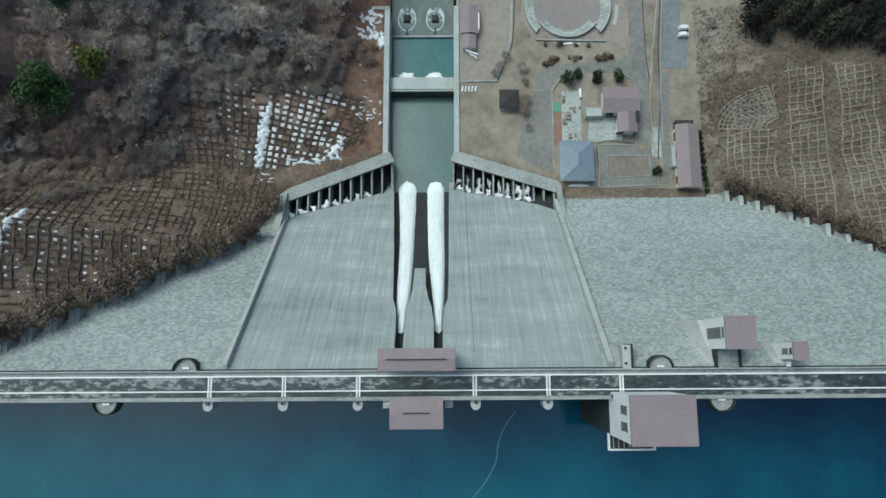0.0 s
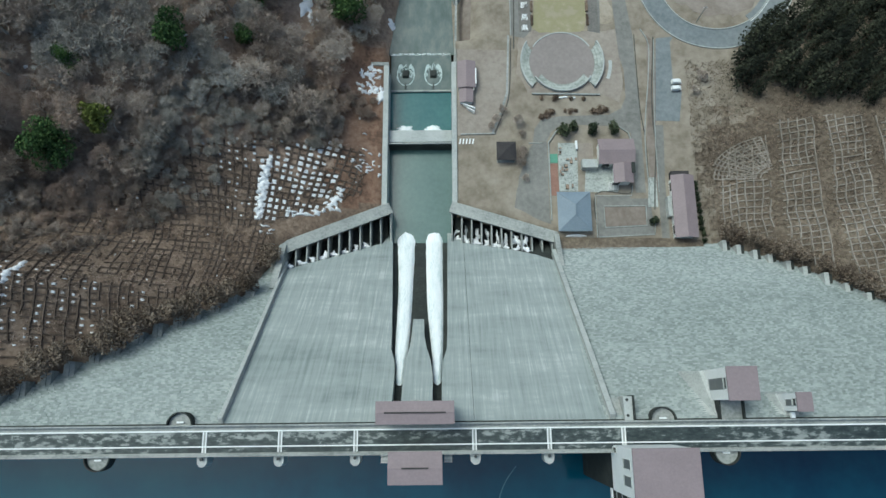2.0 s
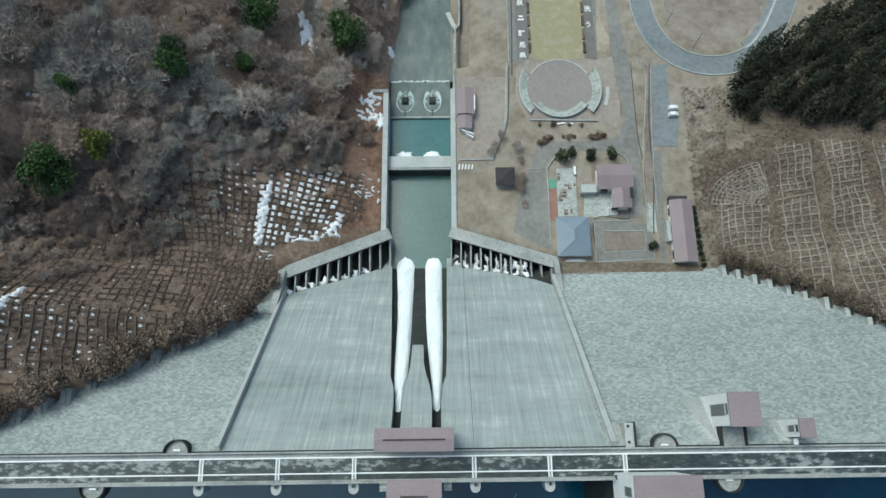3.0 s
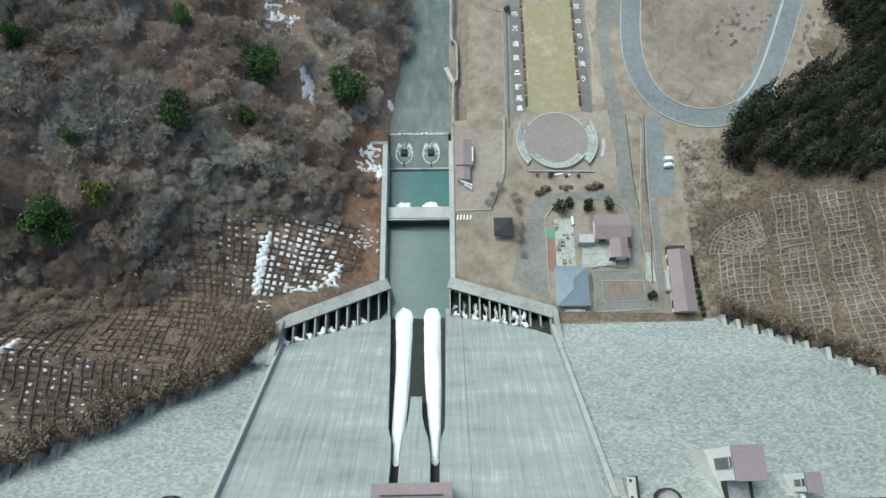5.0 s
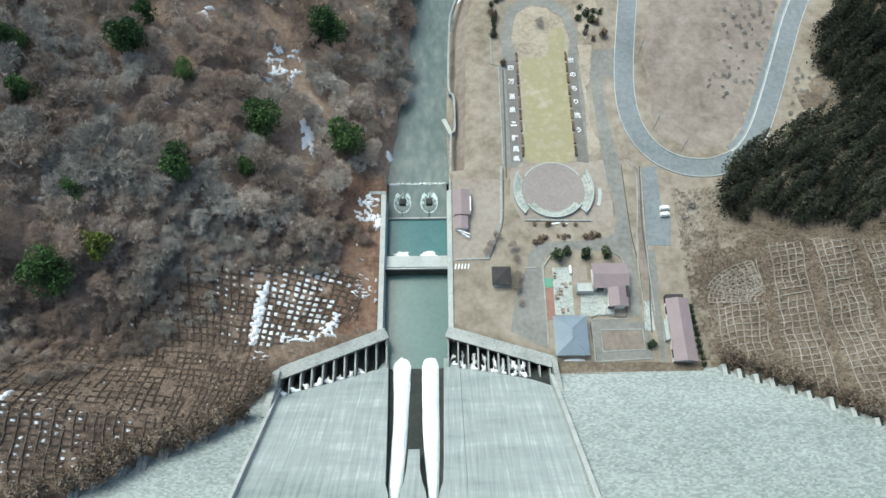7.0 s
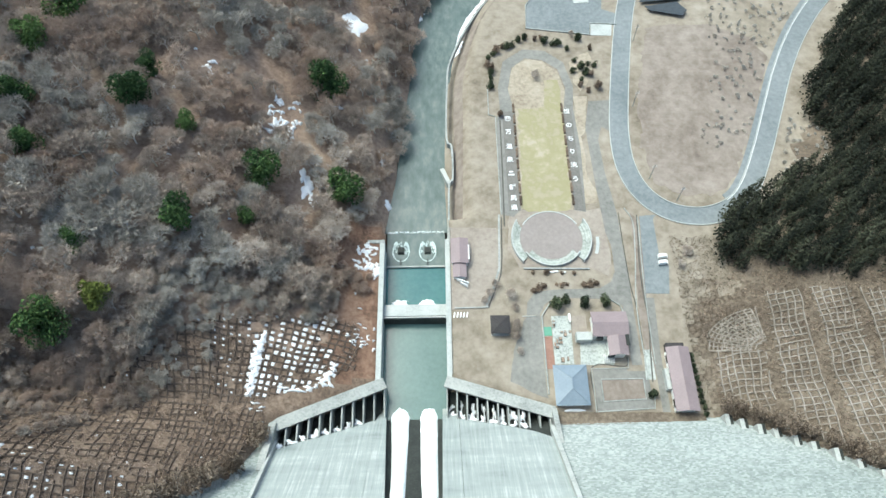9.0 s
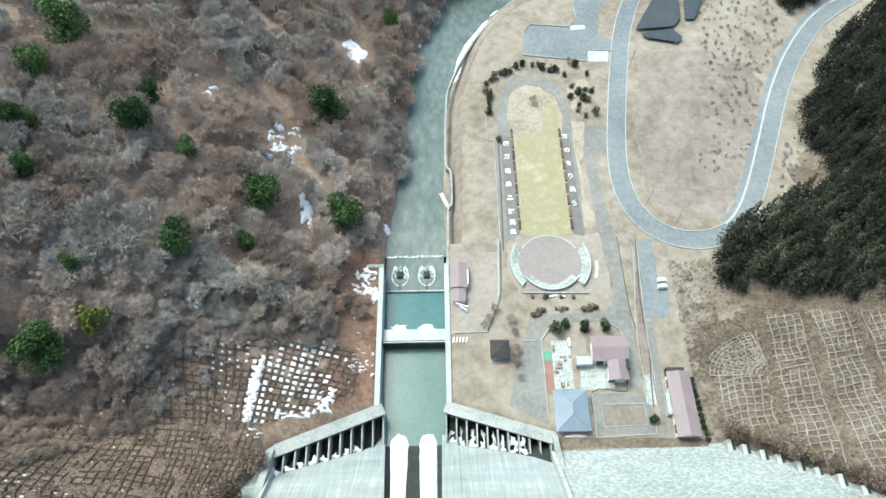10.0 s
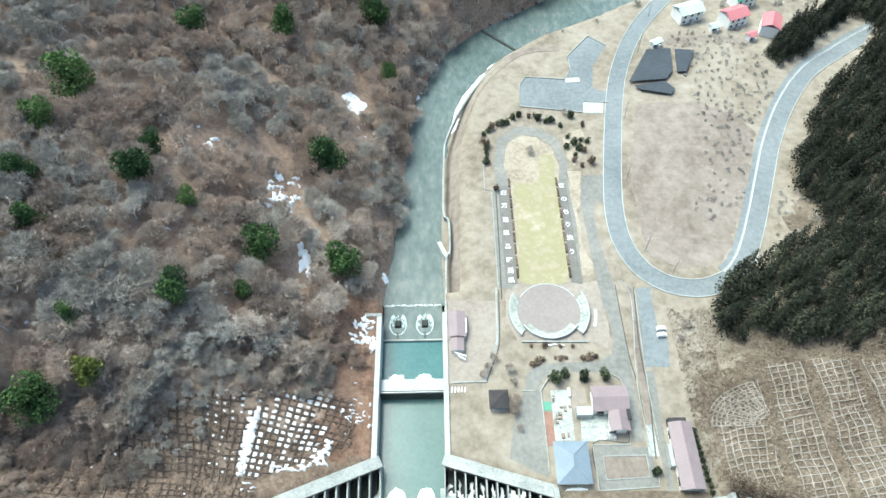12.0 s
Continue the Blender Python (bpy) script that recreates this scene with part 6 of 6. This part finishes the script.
# pale stone steps and brown clipped trees where the slopes meet the dam
BROWNS = []
for k in range(4):
    tr, cr = leafy(400 + k, 1.6, 2.3, 2000, 0.13, lift=0.7, lumps=14)
    BROWNS.append((tr.mesh("trunk", BARK), cr.mesh("crown", HEDGELEAF)))
for side, x_from, x_to, step in ((-1, -51.5, -114, 3.7), (1, 84.5, 134, 3.5)):
    n = int(abs(x_to - x_from) / step)
    for k in range(n):
        x = x_from + side * k * step
        yb = face_y(x, 0.0)
        ob = thing("stone_step", "pale concrete step block where slope and dam meet", "step block", "step blocks along the abutment")
        zb = ground_z(x, yb)
        bm = bm_new()
        hh = 0.9 + 1.1 * rng.random()
        box(bm, x - 0.85, x + 0.45, yb - 2.2, yb + 1.0 + 0.9 * rng.random(), zb - 2.5, zb + (1.6 if side > 0 else 0.7) + hh)
        part("block", bm, PALECONC if side > 0 else CONC, ob, bevel=0.06)
        bm = bm_new()
        box(bm, x + 0.45, x + 1.5, yb - 2.6, yb + 1.6, zb - 2.5, zb + (1.2 if side > 0 else 0.4) + hh)
        # on the right these dark boxes paint the shadowed gaps between steps
        part("gap_box", bm, DARKCONC if side > 0 else CONC, ob)
        plant("brown_tree", BROWNS[k % 4], x + rng.uniform(-0.5, 0.5), yb + (2.6 if side < 0 else 4.2) + rng.uniform(-0.4, 0.5), rng.uniform(2.0, 2.5) * (1.0 if side < 0 else 0.85), rng.uniform(0, 6), "round brown withered tree beside the dam abutment", "tree", "brown trees along the abutment")

# right slope: crib frame in panels
g = Geo()


def crib_r(u, v):
    return Vector((86 + u + 0.09 * v, 40 + 0.085 * u + v))


def in_right(p):
    top = ramp(p.x, (78, 86, 90, 100, 103, 119, 140, 165), (62, 68, 80, 82, 89, 88, 84, 78))
    v = (p.y - 40 - 0.085 * (p.x - 86)) / (1 - 0.085 * 0.09)
    u = p.x - 86 - 0.09 * v
    return p.x > 85 and face_y(p.x, 4.5) < p.y < top and not any(abs(u - gp) < 1.1 for gp in (12.6, 25.6, 39.0, 52.0)) and abs(v - 29.2) > 0.5


CELL_U, CELL_V = 2.1, 2.2
for along in (0, 1):
    for i in range(-16, 40):
        run = []
        for j in range(-28, 84):
            u, v = ((i + 0.34) * CELL_U, j * 1.3) if along == 0 else (j * 1.18, (i + 0.75) * CELL_V)
            p = crib_r(u, v) + Vector((0.7 * noise.noise((u * 0.16, v * 0.16, 1)), 0.7 * noise.noise((u * 0.16, v * 0.16, 5))))
            if in_right(p):
                run.append(p)
            else:
                if len(run) > 2:
                    beam_run(g, run, 0.33, 0.5)
                run = []
        if len(run) > 2:
            beam_run(g, run, 0.33, 0.5)
# a fanned panel where the slope turns into the valley
for k in range(12):
    for a0, a1, r0, r1 in ((radians(96 + 7 * k), radians(96 + 7 * k), 5.0, 18.0), (radians(96), radians(172), 4.0 + 1.3 * k, 4.0 + 1.3 * k)):
        run = [Vector((101.5 + (r0 + (r1 - r0) * j / 14) * math.cos(a0 + (a1 - a0) * j / 14), 68.6 + 0.8 * (r0 + (r1 - r0) * j / 14) * math.sin(a0 + (a1 - a0) * j / 14))) for j in range(15)]
        run = [p for p in run if p.x > 84.5]
        if len(run) > 2:
            beam_run(g, run, 0.36, 0.4)
tagged(new("crib_frame", g.mesh("crib_frame", CRIB)), "pale concrete crib frame panels on the slope", "crib frame", kind="stuff")
spots = []
while len(spots) < 4200:
    px, py = rng.uniform(84, 165), rng.uniform(28, 96)
    if py > face_y(min(px, 145), 3.0) and noise.noise((px * 0.15, py * 0.15, 7.0)) > -0.25:
        spots.append((px, py, rng.uniform(0.5, 1.3)))
tufts(spots[:2600], 8, 0.17, BROWNLEAF, "dark withered bushes on the crib slope", 64)
tufts(spots[2600:], 8, 0.17, BROWNTWIG, "pale dry bushes on the crib slope", 65)
# dry weeds in and around the cells
g = Geo()
r = random.Random(77)
for k in range(24000):
    px, py = r.uniform(79, 170), r.uniform(24, 112)
    if py < face_y(px, 2.0) if px < 140 else False:
        continue
    c = Vector((px, py, ground_z(px, py)))
    for i in range(2):
        g.blade(c, c + Vector((r.gauss(0, 0.45), r.gauss(0, 0.45), r.uniform(0.2, 0.8))), 0.07, r)
tagged(new("dry_weeds", g.mesh("dry_weeds", SCRUB)), "dry brown weeds on the crib slope", "weeds", kind="stuff")

# ---- conifer plantation on the right hill ----
def cedar_edge(y):
    return ramp(y, (84, 92, 98, 104, 112, 118, 124, 130, 137, 142, 152, 160, 170, 188, 211, 229, 250), (140, 126, 93, 91, 91, 96, 106, 116, 128, 142, 140, 136, 139, 149, 163, 180, 205))


near, far = [], []
y = 82.0
while y < 300:
    x = cedar_edge(y) + rng.uniform(0, 2)
    while x < 250:
        px, py = x + rng.uniform(-1.2, 1.2), y + rng.uniform(-1.2, 1.2)
        if py > 82 and px > cedar_edge(py) + 1.5 and rng.random() < 0.95:
            it = (rng.choice(CONES), px, py, rng.uniform(0.8, 1.4), rng.uniform(0, 6.28), rng.uniform(0.85, 1.15))
            (near if px < 140 and py < 135 and len(near) < 170 else far).append(it)
        x += 4.7
    y += 4.3
for k in range(130):
    f = rng.random()
    px, py = 157 + 62 * f + rng.uniform(-6, 3), 238 + 50 * f + rng.uniform(-2, 9)
    far.append((rng.choice(CONES), px, py, rng.uniform(0.8, 1.1), rng.uniform(0, 6.28), 1.0))
for gg, px, py, size, turn, sq in near:
    plant("cedar", gg[2:], px, py, size, turn, "dark green conifer in a dense plantation", "tree", "conifers of the plantation", squash=sq)
joined("plantation_trunks", far, CEDARBARK, 0, "trunks of the dark conifer plantation")
joined("plantation_crowns", far, CEDAR, 1, "crowns of the dark conifer plantation")
# bare brush along road and river on the far side
items = []
for k in range(560):
    f = rng.random()
    if k < 350:
        py = rng.uniform(150, 262)
        px = rng.uniform(112 + max(0, 198 - py) * 0.1, 150) - max(0, 198 - py) * 0.42
        if abs(px - np.interp(py, (198, 212, 232, 247), (143, 151, 168, 188))) < 8:
            continue
    elif k < 420:
        px, py = rng.uniform(30, 80), rng.uniform(262, 330)
        if px > np.interp(py, (262, 286, 330), (86, 104, 140)) - 8:
            continue
    elif k < 470:
        px, py = rng.uniform(126, 142), rng.uniform(136, 160)
    else:
        px, py = rng.uniform(80, 250), rng.uniform(280, 340)
        if abs(px - np.interp(py, (262, 286, 330), (96, 113, 150))) < 8:
            continue
    if min((q - Vector((px, py))).length for q in road_line) < 6.5:
        continue
    items.append((rng.choice(BARES), px, py, rng.uniform(0.12, 0.27) * (1.0 if py < 265 else 2.2), rng.uniform(0, 6.28), 0.8))
joined("brush_limbs", items, BARK, 0, "limbs of leafless brush along the road and river")
joined("brush_twigs", items, PALETWIG, 1, "twigs of leafless brush along the road and river")

# ---- shrubs in the park ----
SHRUBS = []
for k in range(3):
    tr, cr = leafy(500 + k, 1.0, 0.9, 420, 0.16, lift=0.15, lumps=8)
    SHRUBS.append((tr.mesh("trunk", BARK), cr.mesh("crown", DARKBUSH), cr.mesh("crown", BROWNLEAF)))
for x, y, s in ((37.6, 87.2, 3.0), (40.6, 87.7, 2.1), (46.2, 86.8, 2.5), (53.4, 86.7, 2.6), (63.9, 56.6, 1.9)):
    plant("bush", (SHRUBS[0][0], SHRUBS[0][1]), x, y, s, x, "round dark green bush in the park", "bush", "green bushes in the park", z=PARK)
for k, (x, y, s) in enumerate(((30.6, 92.3, 1.4), (32.4, 92.9, 1.7), (34.2, 93.7, 1.4), (38.4, 94.0, 0.9), (40.2, 94.0, 1.3), (41.9, 94.2, 1.0), (47.6, 94.2, 1.4), (49.6, 94.2, 1.7), (51.8, 94.4, 1.4), (30.7, 98.6, 1.0), (35.4, 98.8, 1.3), (40.5, 98.5, 1.0), (44.8, 98.6, 1.0))):
    plant("shrub", (SHRUBS[k % 3][0], SHRUBS[k % 3][2]), x, y, s, k, "low brown-green clipped shrub by the plaza", "shrub", "clipped shrubs by the plaza", z=PARK, squash=0.7)
for k, (x, y) in enumerate(((23.6, 200.4), (30.5, 202.9), (35.7, 207.0), (42.2, 206.5), (43.6, 204.9), (46.5, 202.9), (19.6, 192.4), (20.7, 183.0), (57.7, 206.0), (61.8, 200.5), (53.8, 188.4), (56.7, 183.7), (63.1, 180.4), (62.8, 191.4), (21.0, 188), (25.8, 201.8), (28.2, 202), (20.0, 196), (23.7, 166.8), (55, 194), (59, 187), (58.5, 178), (20.4, 180.5), (20.6, 185.5), (21.4, 190.4), (22.2, 198), (33, 205.4), (39.5, 206.2), (48.8, 203.5), (52.5, 200.5), (61.0, 186.5), (60.2, 192.0), (57.2, 190.2), (55.6, 181.0))):
    plant("shrub", (SHRUBS[k % 3][0], SHRUBS[k % 3][1 if k % 3 else 2]), x, y, (2.1, 1.4, 1.7, 1.3)[k % 4], k, "dark shrub beside the lawn loop", "shrub", "shrubs round the lawn loop", z=PARK)
# bare young trees in the park
for k, (x, y) in enumerate(((14, 88.5), (16, 91), (22.6, 90), (24, 86), (24.3, 80), (23.2, 76), (24.5, 71), (17.8, 94), (38.5, 186), (55, 208), (81, 101), (84, 106))):
    plant("bare_tree", BARES[k % 7][2:4], x, y, 0.36 + 0.08 * (k % 3), k, "small leafless tree in the park", "tree", "small bare trees in the park", z=PARK if x < 78 else None)
# hedge along the storehouse
for k in range(11):
    plant("shrub", (SHRUBS[k % 3][0], SHRUBS[k % 3][1]), 78.3 + 0.12 * k, 69.0 - 1.9 * k, 1.15, k, "dark hedge shrub behind the storehouse", "shrub", "hedge behind the storehouse")

# ---- far side: solar panels, poles, houses ----
for pts, lab in (([(86, 226), (98, 247.5), (109, 248), (107, 233), (103, 227.5)], "dark blue solar panel array on posts"), ([(108.8, 232), (111, 247.5), (120, 246.5), (113, 232)], "dark blue solar panel array on posts"), ([(88, 223.4), (102, 226), (105.5, 221), (103, 217.6), (90, 221)], "dark blue solar panel array on posts")):
    ob = thing("solar_array", lab, "solar array", "solar arrays")
    cx, cy = sum(p[0] for p in pts) / len(pts), sum(p[1] for p in pts) / len(pts)
    bm = bm_new()
    prism(bm, pts, PARK + 1.3, PARK + 1.5)
    part("panel", bm, SOLAR, ob)
    for x, y in pts:
        bm = bm_new()
        box(bm, cx + (x - cx) * 0.85 - 0.1, cx + (x - cx) * 0.85 + 0.1, cy + (y - cy) * 0.85 - 0.1, cy + (y - cy) * 0.85 + 0.1, PARK - 0.2, PARK + 1.3)
        part("post", bm, STEEL, ob)
for x, y in ((80.5, 204.7), (75.2, 170.2), (76.2, 136.3), (84.5, 126.6), (93.9, 247), (104, 273.2)):
    ob = thing("utility_pole", "concrete utility pole beside the road", "utility pole", "utility poles")
    bm = bm_new()
    hull3(bm, [(x + 0.16 * math.cos(a), y + 0.16 * math.sin(a), PARK - 0.2) for a in np.arange(0, 6.2, 0.785)], [(x + 0.1 * math.cos(a), y + 0.1 * math.sin(a), PARK + 9) for a in np.arange(0, 6.2, 0.785)])
    part("pole", bm, CONC, ob)
    for z in (8.2, 7.4):
        bm = bm_new()
        box(bm, x - 0.8, x + 0.8, y - 0.05, y + 0.05, PARK + z, PARK + z + 0.1)
        part("crossarm", bm, STEEL, ob)


def house(x, y, lx, ly, turn, roof, label, storeys=2):
    ob = thing("house", label, "house", "houses across the road")
    hz = 2.7 * storeys
    bm = bm_new()
    box(bm, -lx / 2 + 0.5, lx / 2 - 0.5, -ly / 2 + 0.5, ly / 2 - 0.5, 0, hz)
    part("wall", bm, WALLW, ob)
    for s in (-1, 1):
        q = [(-lx / 2, s * ly / 2, hz), (lx / 2, s * ly / 2, hz), (lx / 2, 0, hz + ly * 0.22), (-lx / 2, 0, hz + ly * 0.22)]
        bm = bm_new()
        hull3(bm, q, [(a, b, c + 0.18) for a, b, c in q])
        part("roof_slope", bm, roof, ob)
    for s in range(storeys):
        for k in range(3):
            u = -lx / 2 + lx * (k + 0.7) / 3.6
            bm = bm_new()
            box(bm, u - 0.6, u + 0.6, -ly / 2 + 0.42, -ly / 2 + 0.6, 0.9 + 2.7 * s, 2.1 + 2.7 * s)
            w = part("window", bm, GLASSDARK, ob)
            bm = bm_new()
            box(bm, u - 0.7, u + 0.7, -ly / 2 + 0.34, -ly / 2 + 0.6, 0.78 + 2.7 * s, 0.9 + 2.7 * s)
            part("sill", bm, PALECONC, w)
    bm = bm_new()
    box(bm, -0.5, 0.5, -ly / 2 - 1.2, -ly / 2 + 0.5, 0, 2.4)
    part("porch", bm, PALECONC, ob)
    ob.matrix_world = pose(x, y, PARK - 0.1, 0, 0, turn)
    return ob


house(122, 272, 13, 9, 20, PALEROOF, "two-storey house with a pale green metal roof")
house(143, 268, 12, 9, 22, REDROOF, "two-storey house with a faded red metal roof")
house(158.5, 261, 11, 9, 68, REDROOF, "two-storey house with a red metal roof")
house(151, 282, 12, 8, 20, GREENROOF, "two-storey house with a green metal roof")
house(133, 262.5, 5, 4, 20, PALEROOF, "small shed with a pale metal roof", 1)
house(148.5, 255.5, 5, 4, 30, REDROOF, "small shed with a faded red roof", 1)
house(103, 251.5, 6, 3.5, 30, PALEROOF, "small pale-roofed shed by the solar panels", 1)
patch("farm_yard", [(108, 252), (130, 255), (148, 250), (150, 254), (132, 259), (110, 257)], FIELD, "pale dirt yard in front of the houses", lift=0.06, wob=1.0, seed=19)

# small concrete weir and steps in the far river
bm = bm_new()
hull3(bm, [(23, 275.5, -1.2), (40, 258.5, -1.2), (41, 259.3, -1.2), (24, 276.3, -1.2)], [(23, 275.5, 0.5), (40, 258.5, 0.5), (41, 259.3, 0.5), (24, 276.3, 0.5)])
single("river_sill", bm, DARKCONC, "dark concrete sill across the river bend", "river sill", kind="structure", bevel=0.1)
bm = bm_new()
hull3(bm, [(-0.2, 147.5, -1), (1.4, 148, -1), (4.0, 139, -1), (2.6, 138.4, -1)], [(-0.2, 147.5, 0.6), (1.4, 148, 0.6), (4.0, 139, 4.2), (2.6, 138.4, 4.2)])
single("river_ramp", bm, PALECONC, "pale concrete ramp down to the river", "ramp", kind="structure", bevel=0.06)
